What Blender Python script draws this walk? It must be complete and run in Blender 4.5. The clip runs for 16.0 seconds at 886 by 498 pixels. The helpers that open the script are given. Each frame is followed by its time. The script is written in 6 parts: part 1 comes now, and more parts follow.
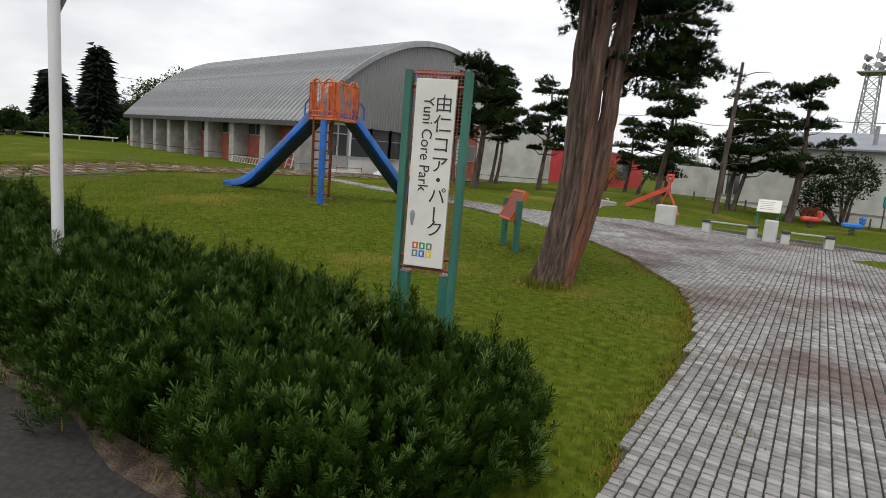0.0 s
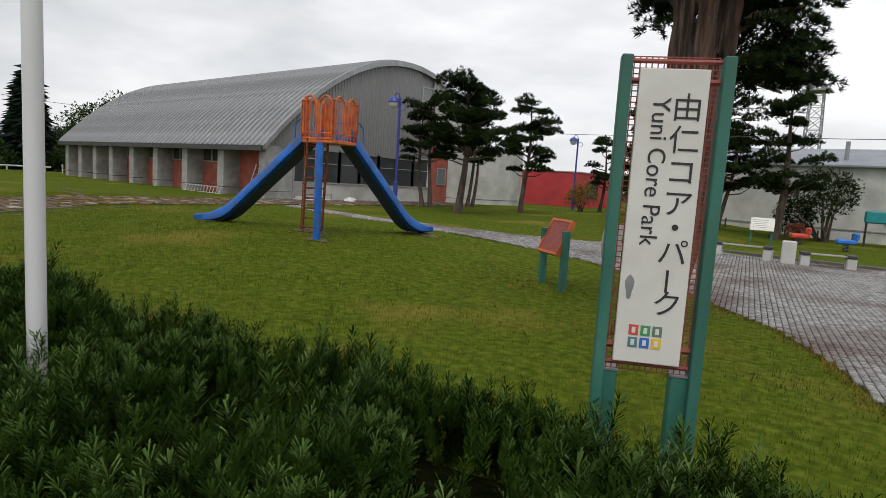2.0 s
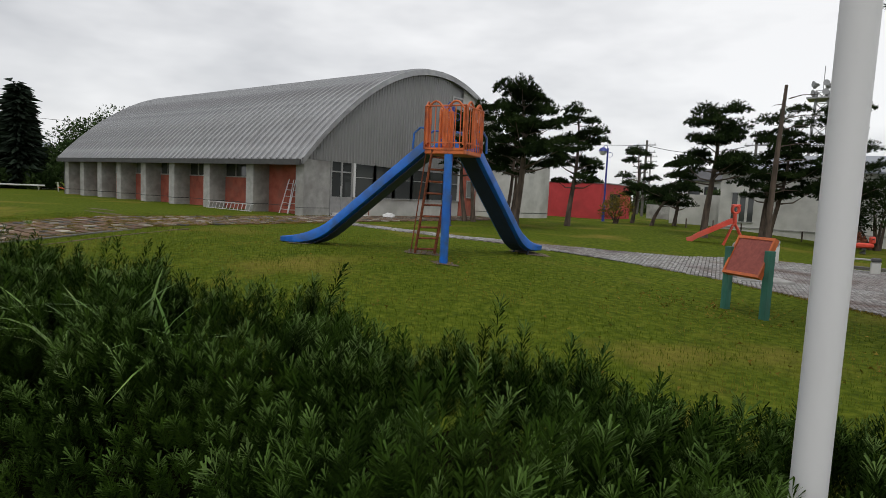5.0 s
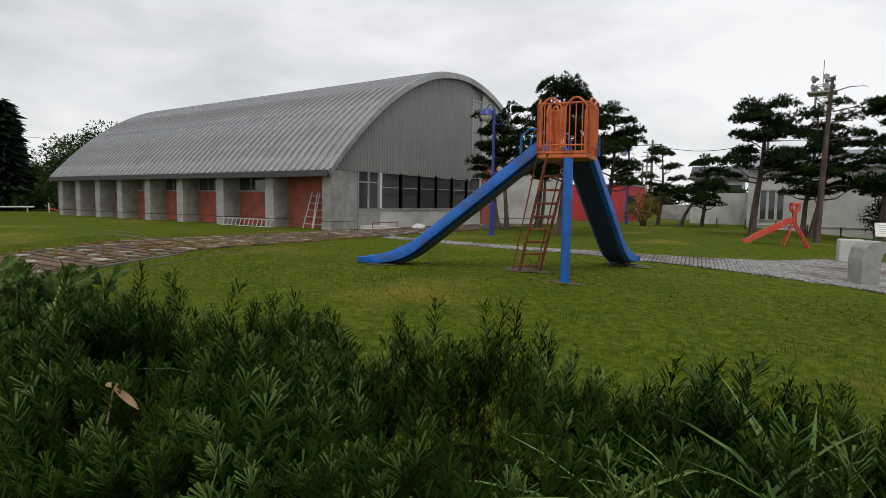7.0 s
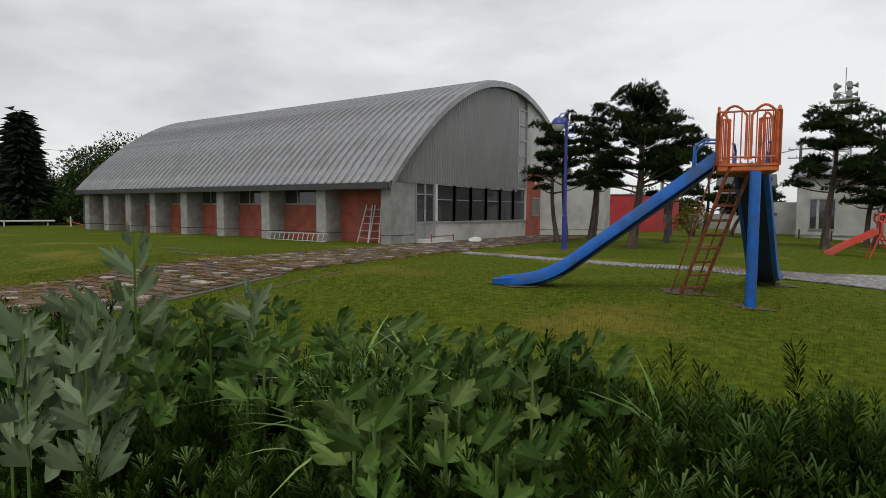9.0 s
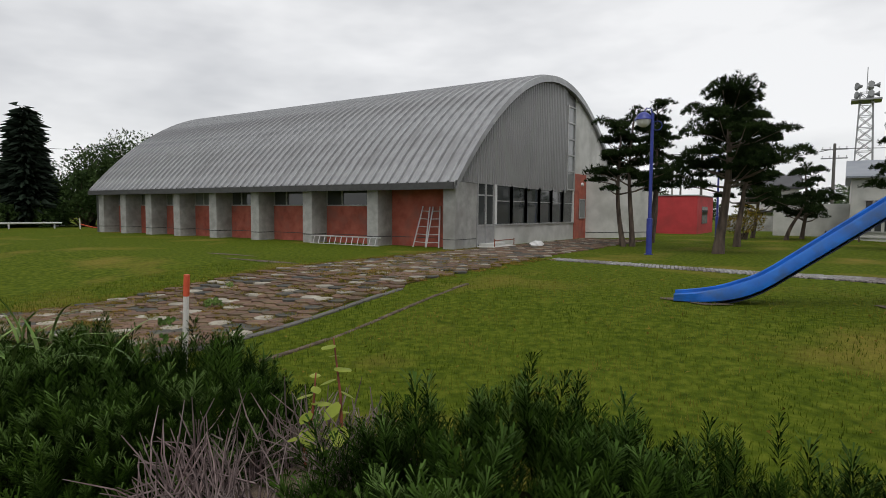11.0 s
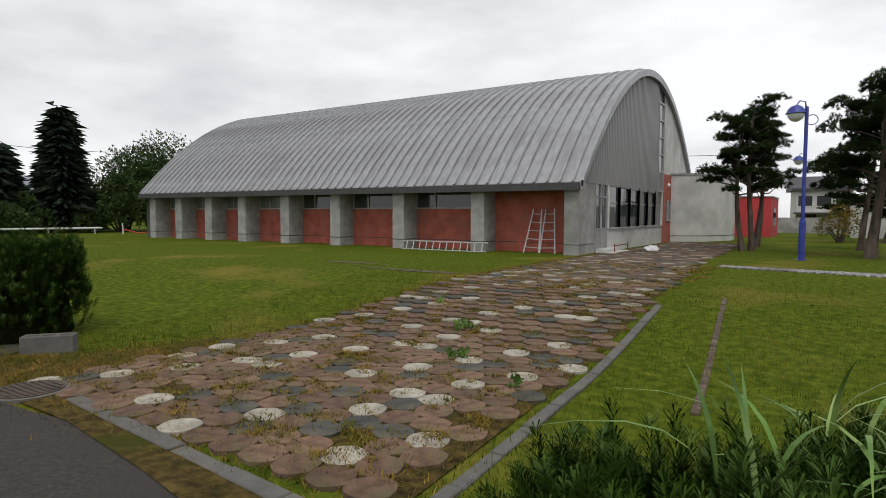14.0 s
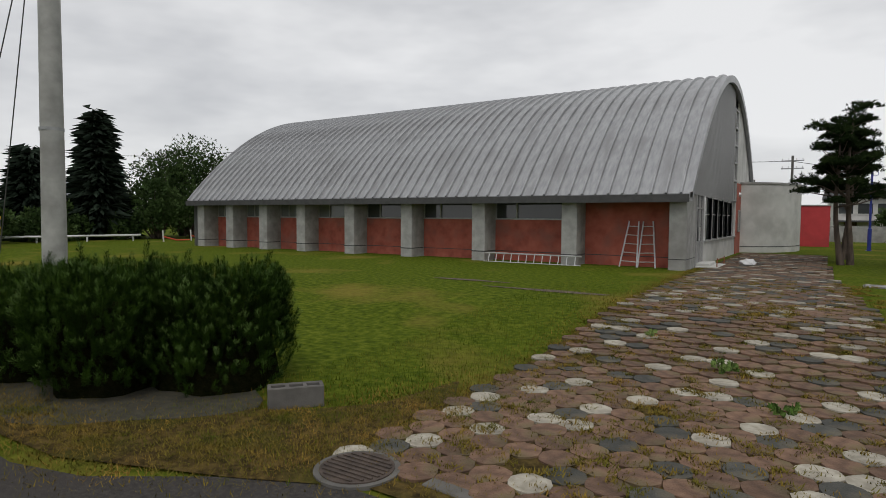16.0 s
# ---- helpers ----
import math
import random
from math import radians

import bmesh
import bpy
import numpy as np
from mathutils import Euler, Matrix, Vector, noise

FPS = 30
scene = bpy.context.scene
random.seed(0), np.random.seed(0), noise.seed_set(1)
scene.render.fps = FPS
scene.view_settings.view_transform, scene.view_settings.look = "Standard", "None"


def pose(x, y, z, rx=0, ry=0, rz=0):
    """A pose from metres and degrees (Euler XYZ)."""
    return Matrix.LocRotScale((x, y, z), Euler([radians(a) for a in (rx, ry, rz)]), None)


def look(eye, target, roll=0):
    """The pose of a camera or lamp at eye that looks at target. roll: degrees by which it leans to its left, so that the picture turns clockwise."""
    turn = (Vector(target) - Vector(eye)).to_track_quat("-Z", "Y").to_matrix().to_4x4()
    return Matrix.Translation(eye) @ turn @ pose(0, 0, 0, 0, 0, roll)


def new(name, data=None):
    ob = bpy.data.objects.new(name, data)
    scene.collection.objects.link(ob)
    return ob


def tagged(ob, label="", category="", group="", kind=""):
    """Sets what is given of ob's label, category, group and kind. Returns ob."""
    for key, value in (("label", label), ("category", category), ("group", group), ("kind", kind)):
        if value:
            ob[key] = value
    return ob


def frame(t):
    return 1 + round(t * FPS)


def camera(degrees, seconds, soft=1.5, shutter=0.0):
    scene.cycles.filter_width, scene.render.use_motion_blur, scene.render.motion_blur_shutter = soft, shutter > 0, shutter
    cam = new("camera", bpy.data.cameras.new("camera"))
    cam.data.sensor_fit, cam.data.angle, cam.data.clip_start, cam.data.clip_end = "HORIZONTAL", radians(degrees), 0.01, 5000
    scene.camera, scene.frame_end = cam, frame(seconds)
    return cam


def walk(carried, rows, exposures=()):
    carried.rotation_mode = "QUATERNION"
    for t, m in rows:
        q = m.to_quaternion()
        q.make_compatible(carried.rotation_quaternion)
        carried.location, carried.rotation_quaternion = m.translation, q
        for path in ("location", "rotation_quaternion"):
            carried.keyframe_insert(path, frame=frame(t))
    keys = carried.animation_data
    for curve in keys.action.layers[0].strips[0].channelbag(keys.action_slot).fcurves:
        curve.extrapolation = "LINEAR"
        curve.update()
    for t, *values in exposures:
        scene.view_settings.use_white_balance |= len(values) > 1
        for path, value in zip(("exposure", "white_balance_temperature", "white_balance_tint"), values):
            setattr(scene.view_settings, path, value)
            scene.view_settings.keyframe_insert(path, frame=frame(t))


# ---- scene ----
cam = camera(73, 16.0, soft=0.65)
PATH = [
    (0, (2.575, 2.737, 1.304), (1.372, 3.963, 1.032), 4.8),
    (0.5, (2.040, 2.801, 1.370), (0.883, 4.076, 1.123), 4.1),
    (1, (1.497, 2.858, 1.348), (0.363, 4.157, 1.116), 4.5),
    (1.5, (0.871, 2.985, 1.318), (-0.245, 4.301, 1.101), 3.9),
    (2, (0.294, 3.015, 1.264), (-0.806, 4.348, 1.065), 3.6),
    (2.5, (-0.217, 2.972, 1.212), (-1.320, 4.306, 1.027), 2.8),
    (3, (-0.719, 2.976, 1.237), (-1.830, 4.304, 1.065), 2.3),
    (3.5, (-1.376, 2.829, 1.188), (-2.466, 4.175, 1.022), 2.6),
    (4, (-1.914, 2.624, 1.154), (-2.986, 3.985, 0.985), 2.9),
    (4.2, (-2.112, 2.476, 1.122), (-3.176, 3.842, 0.956), 3.1),
    (6.3, (-4.449, 2.077, 1.206), (-5.465, 3.481, 1.050), 1.4),
    (6.5, (-4.764, 2.044, 1.186), (-5.778, 3.449, 1.033), 1.0),
    (7, (-5.422, 1.986, 1.163), (-6.430, 3.397, 1.023), 0.8),
    (7.5, (-6.118, 1.893, 1.200), (-7.119, 3.310, 1.067), 0.7),
    (8, (-6.734, 1.733, 1.218), (-7.734, 3.152, 1.093), 0.7),
    (8.5, (-7.387, 1.548, 1.267), (-8.380, 2.972, 1.149), 0.6),
    (9, (-7.986, 1.215, 1.270), (-8.981, 2.638, 1.156), 0.4),
    (9.2, (-8.218, 1.001, 1.281), (-9.207, 2.428, 1.162), 0.2),
    (11.3, (-11.617, 0.952, 1.295), (-12.576, 2.400, 1.187), 0.4),
    (11.5, (-11.922, 0.951, 1.290), (-12.882, 2.398, 1.186), 0.3),
    (12, (-12.587, 0.865, 1.246), (-13.551, 2.310, 1.143), 0.3),
    (12.5, (-13.229, 0.618, 1.246), (-14.195, 2.063, 1.149), 0.4),
    (13, (-13.917, 0.215, 1.270), (-14.886, 1.657, 1.173), 0.5),
    (13.5, (-14.486, 0.201, 1.217), (-15.454, 1.643, 1.120), 0.3),
    (14, (-15.281, 0.117, 1.267), (-16.229, 1.572, 1.165), 0.2),
    (14.5, (-16.043, 0.072, 1.258), (-16.973, 1.539, 1.156), -0.1),
    (15, (-16.790, -0.090, 1.273), (-17.711, 1.384, 1.181), -0.1),
    (15.5, (-17.475, -0.322, 1.320), (-18.418, 1.137, 1.226), 0.4),
    (16, (-18.319, -0.752, 1.525), (-19.259, 0.709, 1.432), 0.4),
]
walk(cam, [(t, look(eye, target, roll)) for t, eye, target, roll in PATH],
     exposures=[(0, 0.28), (3.5, 0.0), (7, -0.02), (9, -0.14), (11.5, 0.0), (12.5, 0.07), (14.5, 0.08), (15.5, -0.1), (16, -0.2)])
U = 0.87  # metres per unit of the plan
TAU = 2 * math.pi


# ---- sky and light: bright overcast ----
def build_world():
    w = bpy.data.worlds.new("overcast_sky")
    scene.world = w
    w.use_nodes = True
    nt = w.node_tree
    nt.nodes.clear()
    out = nt.nodes.new("ShaderNodeOutputWorld")
    bg = nt.nodes.new("ShaderNodeBackground")
    sky = nt.nodes.new("ShaderNodeTexSky")
    sky.sky_type = 'NISHITA'
    sky.sun_disc = False
    sky.sun_elevation, sky.sun_rotation = radians(48), radians(150)
    bg.inputs[1].default_value = 0.1
    nt.links.new(sky.outputs[0], bg.inputs[0])
    cloud = nt.nodes.new("ShaderNodeBackground")
    tc = nt.nodes.new("ShaderNodeTexCoord")
    mp = nt.nodes.new("ShaderNodeMapping")
    mp.inputs["Scale"].default_value = (1.1, 1.1, 3.2)
    ns = nt.nodes.new("ShaderNodeTexNoise")
    ns.inputs["Scale"].default_value = 1.4
    ns.inputs["Detail"].default_value = 5
    ns.inputs["Roughness"].default_value = 0.55
    rp = nt.nodes.new("ShaderNodeValToRGB")
    rp.color_ramp.elements[0].position, rp.color_ramp.elements[0].color = 0.34, (0.5, 0.51, 0.535, 1)
    rp.color_ramp.elements[1].position, rp.color_ramp.elements[1].color = 0.62, (0.93, 0.93, 0.935, 1)
    nt.links.new(tc.outputs["Generated"], mp.inputs[0])
    nt.links.new(mp.outputs[0], ns.inputs["Vector"])
    nt.links.new(ns.outputs["Fac"], rp.inputs[0])
    nt.links.new(rp.outputs[0], cloud.inputs[0])
    cloud.inputs[1].default_value = 1.06
    mix = nt.nodes.new("ShaderNodeMixShader")
    mix.inputs[0].default_value = 0.92
    nt.links.new(bg.outputs[0], mix.inputs[1])
    nt.links.new(cloud.outputs[0], mix.inputs[2])
    nt.links.new(mix.outputs[0], out.inputs[0])


build_world()
sun = new("sun", bpy.data.lights.new("sun", 'SUN'))
sun.data.energy, sun.data.angle, sun.data.color = 1.3, radians(25), (1.0, 0.97, 0.92)
sun.matrix_world = look((0, 0, 30), (-9, 15, 0))


# ---- materials ----
def mat(name, ramp, scale=6.0, rough=0.8, metal=0.0, bump=0.2, bscale=60.0, stretch=(1, 1, 1), stain=None, stain_scale=0.7,
        rand=0.0, island=0.0, detail=6, dist=0.01, spec=0.5, stain_pos=(0.5, 0.68)):
    """Two scales of noise over a colour ramp, a coarse stain, fine relief, and variation from piece to piece."""
    m = bpy.data.materials.new(name)
    m.use_nodes = True
    nt = m.node_tree
    n, l = nt.nodes, nt.links
    b = n["Principled BSDF"]
    b.inputs["Roughness"].default_value = rough
    b.inputs["Metallic"].default_value = metal
    b.inputs["Specular IOR Level"].default_value = spec
    tc = n.new("ShaderNodeTexCoord")
    mp = n.new("ShaderNodeMapping")
    mp.inputs["Scale"].default_value = stretch
    l.new(tc.outputs["Object"], mp.inputs[0])
    ns = n.new("ShaderNodeTexNoise")
    ns.inputs["Scale"].default_value, ns.inputs["Detail"].default_value = scale, detail
    l.new(mp.outputs[0], ns.inputs["Vector"])
    rp = n.new("ShaderNodeValToRGB")
    cols = list(ramp)
    while len(rp.color_ramp.elements) < len(cols):
        rp.color_ramp.elements.new(0.5)
    for i, c in enumerate(cols):
        e = rp.color_ramp.elements[i]
        e.position = 0.3 + 0.4 * i / max(1, len(cols) - 1)
        e.color = (*c, 1)
    l.new(ns.outputs["Fac"], rp.inputs[0])
    col = rp.outputs[0]
    if stain:
        s2 = n.new("ShaderNodeTexNoise")
        s2.inputs["Scale"].default_value, s2.inputs["Detail"].default_value = stain_scale, 8
        l.new(mp.outputs[0], s2.inputs["Vector"])
        r2 = n.new("ShaderNodeMapRange")
        r2.inputs["From Min"].default_value, r2.inputs["From Max"].default_value = stain_pos
        l.new(s2.outputs["Fac"], r2.inputs["Value"])
        mx = n.new("ShaderNodeMix")
        mx.data_type = 'RGBA'
        l.new(r2.outputs[0], mx.inputs[0])
        l.new(col, mx.inputs[6])
        mx.inputs[7].default_value = (*stain, 1)
        col = mx.outputs[2]
    for amount, node, sock in ((rand, "ShaderNodeObjectInfo", "Random"), (island, "ShaderNodeNewGeometry", "Random Per Island")):
        if amount:
            inf = n.new(node)
            mr = n.new("ShaderNodeMapRange")
            mr.inputs["To Min"].default_value, mr.inputs["To Max"].default_value = 1 - amount, 1 + amount
            l.new(inf.outputs[sock], mr.inputs["Value"])
            hs = n.new("ShaderNodeHueSaturation")
            l.new(mr.outputs[0], hs.inputs["Value"])
            l.new(col, hs.inputs["Color"])
            col = hs.outputs[0]
    l.new(col, b.inputs["Base Color"])
    if bump:
        bn = n.new("ShaderNodeTexNoise")
        bn.inputs["Scale"].default_value, bn.inputs["Detail"].default_value = bscale, 5
        l.new(mp.outputs[0], bn.inputs["Vector"])
        bp = n.new("ShaderNodeBump")
        bp.inputs["Strength"].default_value, bp.inputs["Distance"].default_value = bump, dist
        l.new(bn.outputs["Fac"], bp.inputs["Height"])
        l.new(bp.outputs[0], b.inputs["Normal"])
    return m


def glass_mat(name, tint, rough=0.04):
    m = bpy.data.materials.new(name)
    m.use_nodes = True
    b = m.node_tree.nodes["Principled BSDF"]
    b.inputs["Base Color"].default_value = (*tint, 1)
    b.inputs["Roughness"].default_value = rough
    b.inputs["Specular IOR Level"].default_value = 0.8
    return m


LAWN = mat("lawn", [(0.036, 0.057, 0.005), (0.071, 0.098, 0.008), (0.115, 0.138, 0.015)], 9, 0.95, bump=0.4, bscale=160, stain=(0.2, 0.15, 0.035), stain_scale=0.4, dist=0.03, spec=0.03, stain_pos=(0.54, 0.8))
BLADE = mat("grass_blades", [(0.042, 0.066, 0.006), (0.082, 0.115, 0.01), (0.135, 0.145, 0.02), (0.19, 0.15, 0.035)], 1.1, 0.9, bump=0, island=0.35, spec=0.03)
DRY = mat("dry_grass", [(0.075, 0.085, 0.012), (0.15, 0.115, 0.022), (0.24, 0.15, 0.035)], 3, 0.9, bump=0, island=0.35, spec=0.05)
NEEDLE = mat("pine_needles", [(0.008, 0.018, 0.002), (0.017, 0.037, 0.004), (0.032, 0.062, 0.008)], 3.0, 0.9, bump=0, island=0.4, spec=0.04)
NEEDLE_TIP = mat("young_pine_needles", [(0.025, 0.053, 0.008), (0.049, 0.09, 0.017), (0.096, 0.148, 0.044)], 2.0, 0.8, bump=0, island=0.35, spec=0.08)
NEEDLE_TREE = mat("tree_needles", [(0.007, 0.014, 0.004), (0.014, 0.026, 0.007), (0.027, 0.044, 0.012)], 1.4, 0.9, bump=0, island=0.4, spec=0.05)
# near-black filler colour: paints the shade deep between the hedge shoots
CORE = mat("shrub_gap_shade", [(0.004, 0.006, 0.002), (0.012, 0.012, 0.005)], 14, 1.0, bump=0.8, bscale=40, dist=0.04, spec=0.0)
BARK = mat("pine_bark", [(0.035, 0.026, 0.02), (0.085, 0.062, 0.048), (0.14, 0.105, 0.08)], 7, 0.95, bump=0.9, bscale=22, stretch=(1, 1, 0.25), dist=0.03)
CYPRESS = mat("cypress_bark", [(0.016, 0.011, 0.009), (0.085, 0.056, 0.044), (0.18, 0.13, 0.105)], 18, 0.95, bump=1.0, bscale=34, stretch=(1, 1, 0.1), stain=(0.19, 0.075, 0.042), stain_scale=2.4, dist=0.04, stain_pos=(0.5, 0.66))
ROOF = mat("roof_steel", [(0.27, 0.275, 0.285), (0.33, 0.335, 0.345), (0.38, 0.385, 0.39)], 2.5, 0.45, 0.35, bump=0.05, stretch=(4, 1, 1), stain=(0.25, 0.25, 0.255), stain_scale=0.5)
CLAD = mat("gable_steel", [(0.215, 0.215, 0.217), (0.235, 0.235, 0.236)], 1, 0.5, 0.15, bump=0.03, stain=(0.205, 0.205, 0.204), stain_scale=0.3)
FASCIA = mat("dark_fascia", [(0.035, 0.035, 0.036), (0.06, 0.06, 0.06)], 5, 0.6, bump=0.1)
CONC = mat("weathered_concrete", [(0.24, 0.24, 0.23), (0.31, 0.31, 0.295), (0.37, 0.365, 0.35)], 3.5, 0.9, bump=0.25, bscale=90, stain=(0.21, 0.205, 0.195), stain_scale=1.1)
WHITEWALL = mat("pale_render", [(0.42, 0.42, 0.4), (0.5, 0.5, 0.475), (0.56, 0.555, 0.53)], 1.6, 0.9, bump=0.12, bscale=120, stain=(0.37, 0.365, 0.34), stain_scale=0.7)
REDWALL = mat("faded_red_board", [(0.26, 0.062, 0.042), (0.36, 0.092, 0.06), (0.42, 0.12, 0.08)], 3, 0.85, bump=0.15, bscale=70, stain=(0.28, 0.1, 0.075), stain_scale=1.3)
REDPAINT = mat("bright_red_render", [(0.42, 0.035, 0.04), (0.52, 0.05, 0.055)], 2, 0.75, bump=0.08, stain=(0.36, 0.04, 0.042))
BLUE = mat("blue_gloss_paint", [(0.006, 0.085, 0.36), (0.008, 0.12, 0.5), (0.012, 0.15, 0.56)], 4, 0.35, 0.0, bump=0.05, stain=(0.03, 0.09, 0.25), stain_scale=3)
NAVY = mat("dark_blue_paint", [(0.006, 0.012, 0.05), (0.012, 0.022, 0.085)], 5, 0.5, bump=0.06)
LAMPBLUE = mat("lamp_post_blue", [(0.02, 0.03, 0.2), (0.03, 0.05, 0.3)], 4, 0.4, bump=0.04)
ORANGE = mat("worn_orange_paint", [(0.5, 0.1, 0.022), (0.62, 0.15, 0.035)], 6, 0.5, bump=0.08, stain=(0.3, 0.07, 0.03), stain_scale=5)
RUST = mat("rusted_ladder_paint", [(0.1, 0.028, 0.016), (0.22, 0.06, 0.028), (0.36, 0.1, 0.04)], 14, 0.8, bump=0.25)
TOYRED = mat("slide_red_plastic", [(0.55, 0.05, 0.03), (0.66, 0.08, 0.05)], 4, 0.45, bump=0.04, stain=(0.5, 0.1, 0.07))
GREENPOST = mat("weathered_green_paint", [(0.02, 0.1, 0.07), (0.03, 0.145, 0.105), (0.055, 0.19, 0.14)], 6, 0.6, bump=0.12, stain=(0.02, 0.07, 0.05), stain_scale=3, stretch=(1, 1, 0.4))
SIGNWHITE = mat("sign_enamel", [(0.6, 0.595, 0.55), (0.68, 0.67, 0.62)], 4, 0.5, bump=0.03, stain=(0.56, 0.53, 0.47), stain_scale=2.5)
BLACK = mat("black_lettering", [(0.02, 0.02, 0.022), (0.03, 0.03, 0.032)], 30, 0.6, bump=0)
BROWNRED = mat("mesh_red_brown", [(0.22, 0.05, 0.04), (0.32, 0.08, 0.06)], 20, 0.7, bump=0.05)
POLEWHITE = mat("white_pole_paint", [(0.6, 0.6, 0.6), (0.68, 0.68, 0.68)], 3, 0.45, bump=0.04, stain=(0.5, 0.5, 0.49), stretch=(1, 1, 0.3))
GALV = mat("galvanised_steel", [(0.25, 0.255, 0.26), (0.34, 0.345, 0.35)], 9, 0.5, 0.6, bump=0.06)
ALU = mat("aluminium", [(0.5, 0.5, 0.5), (0.6, 0.6, 0.6)], 9, 0.45, 0.5, bump=0.04)
FRAME = mat("window_frame_grey", [(0.3, 0.3, 0.3), (0.38, 0.38, 0.375)], 6, 0.5, 0.3, bump=0.03)
GLASS = glass_mat("dark_window_glass", (0.05, 0.055, 0.056))
# opaque pane: light coming through is put into a paler base colour
GLASS_LIT = glass_mat("lit_window_glass", (0.16, 0.17, 0.17), 0.12)
ASPHALT = mat("old_asphalt", [(0.018, 0.016, 0.014), (0.03, 0.026, 0.023), (0.05, 0.043, 0.037)], 30, 0.95, bump=0.6, bscale=160, stain=(0.032, 0.026, 0.021), stain_scale=0.8)
SOIL = mat("dry_soil", [(0.05, 0.035, 0.025), (0.1, 0.072, 0.05), (0.16, 0.12, 0.08)], 9, 1.0, bump=0.8, bscale=50, dist=0.03)
PAVE = mat("plaza_sett", [(0.2, 0.193, 0.188), (0.31, 0.303, 0.296), (0.4, 0.392, 0.384)], 9, 0.9, bump=0.4, bscale=60, stain=(0.15, 0.11, 0.1), stain_scale=0.6, rand=0.3, island=0.3, stain_pos=(0.46, 0.68))
JOINT = mat("joint_soil", [(0.028, 0.026, 0.018), (0.06, 0.055, 0.035)], 12, 1.0, bump=0.6)
VERGE = mat("trampled_verge", [(0.035, 0.026, 0.012), (0.085, 0.06, 0.022), (0.15, 0.105, 0.035)], 12, 1.0, bump=0.9, bscale=90, stain=(0.06, 0.065, 0.012), stain_scale=1.4, dist=0.03, spec=0.05)
HEXRED = mat("hex_paver_brown", [(0.062, 0.036, 0.022), (0.112, 0.064, 0.041), (0.165, 0.098, 0.062)], 9, 0.95, bump=0.8, bscale=60, stain=(0.1, 0.078, 0.038), stain_scale=2.5, rand=0.25, island=0.25)
HEXGREY = mat("hex_paver_slate", [(0.036, 0.037, 0.033), (0.062, 0.061, 0.052)], 9, 0.95, bump=0.8, bscale=60, stain=(0.09, 0.078, 0.055), stain_scale=2.5, rand=0.2, island=0.2)
HEXWHITE = mat("hex_paver_white", [(0.2, 0.18, 0.14), (0.3, 0.275, 0.222), (0.37, 0.345, 0.285)], 14, 0.9, bump=0.3, bscale=90, stain=(0.21, 0.19, 0.155), stain_scale=2.2, rand=0.14, island=0.14)
KERB = mat("kerb_concrete", [(0.085, 0.08, 0.073), (0.135, 0.127, 0.115)], 6, 0.95, bump=0.35, bscale=90, stain=(0.1, 0.095, 0.088), stain_scale=2)
LEAF = mat("weed_leaf", [(0.03, 0.07, 0.012), (0.078, 0.145, 0.028), (0.17, 0.235, 0.07)], 3, 0.5, bump=0, island=0.5, spec=0.2)
SILVER = mat("mugwort_leaf", [(0.11, 0.16, 0.075), (0.21, 0.27, 0.15)], 3, 0.6, bump=0, island=0.25, spec=0.12)
SAPLING = mat("yellowing_leaf", [(0.13, 0.17, 0.02), (0.22, 0.26, 0.04), (0.3, 0.32, 0.07)], 5, 0.6, bump=0.1, bscale=90, spec=0.15)
CONIFER = mat("spruce_needles", [(0.01, 0.017, 0.011), (0.02, 0.032, 0.02)], 0.8, 0.8, bump=0, island=0.35, spec=0.12)
BROADLEAF = mat("broadleaf_crown", [(0.018, 0.036, 0.009), (0.036, 0.064, 0.017), (0.06, 0.094, 0.028)], 0.6, 0.75, bump=0, island=0.35, spec=0.12)
HOUSEWALL = mat("house_siding", [(0.55, 0.54, 0.51), (0.64, 0.63, 0.6)], 0.6, 0.85, bump=0.05, stain=(0.47, 0.46, 0.43))
HOUSEROOF = mat("house_roof_metal", [(0.04, 0.04, 0.045), (0.07, 0.07, 0.075)], 1, 0.6, bump=0.05)
GREYROOF = mat("shed_roof_metal", [(0.2, 0.22, 0.25), (0.26, 0.28, 0.31)], 1, 0.55, 0.2, bump=0.05)
TEAL = mat("teal_sheet", [(0.01, 0.2, 0.22), (0.015, 0.27, 0.3)], 3, 0.5, bump=0.05)
TOYBLUE = mat("rocker_blue", [(0.02, 0.14, 0.5), (0.03, 0.2, 0.6)], 4, 0.45, bump=0.04)
PETAL = mat("pale_petal", [(0.6, 0.5, 0.42), (0.7, 0.62, 0.55)], 20, 0.7, bump=0)
STAKEWHITE = mat("stake_white", [(0.5, 0.48, 0.44), (0.6, 0.58, 0.54)], 9, 0.8, bump=0.1)
STAKERED = mat("stake_red_top", [(0.5, 0.06, 0.02), (0.58, 0.1, 0.04)], 9, 0.7, bump=0.1)
TWIG = mat("purple_dead_twigs", [(0.085, 0.052, 0.05), (0.19, 0.14, 0.135), (0.27, 0.215, 0.2)], 8, 0.9, bump=0, island=0.3)
STRAW = mat("dry_leaf_tan", [(0.26, 0.16, 0.08), (0.42, 0.28, 0.15)], 9, 0.8, bump=0.2, spec=0.1)
IRON = mat("rusty_iron_cover", [(0.05, 0.038, 0.032), (0.1, 0.075, 0.06)], 14, 0.8, 0.3, bump=0.4)
YELLOW = mat("guard_yellow", [(0.6, 0.4, 0.02), (0.66, 0.45, 0.03)], 9, 0.6, bump=0.03)
PLASTIC = mat("white_bag_plastic", [(0.6, 0.6, 0.6), (0.7, 0.7, 0.7)], 6, 0.5, bump=0.3)


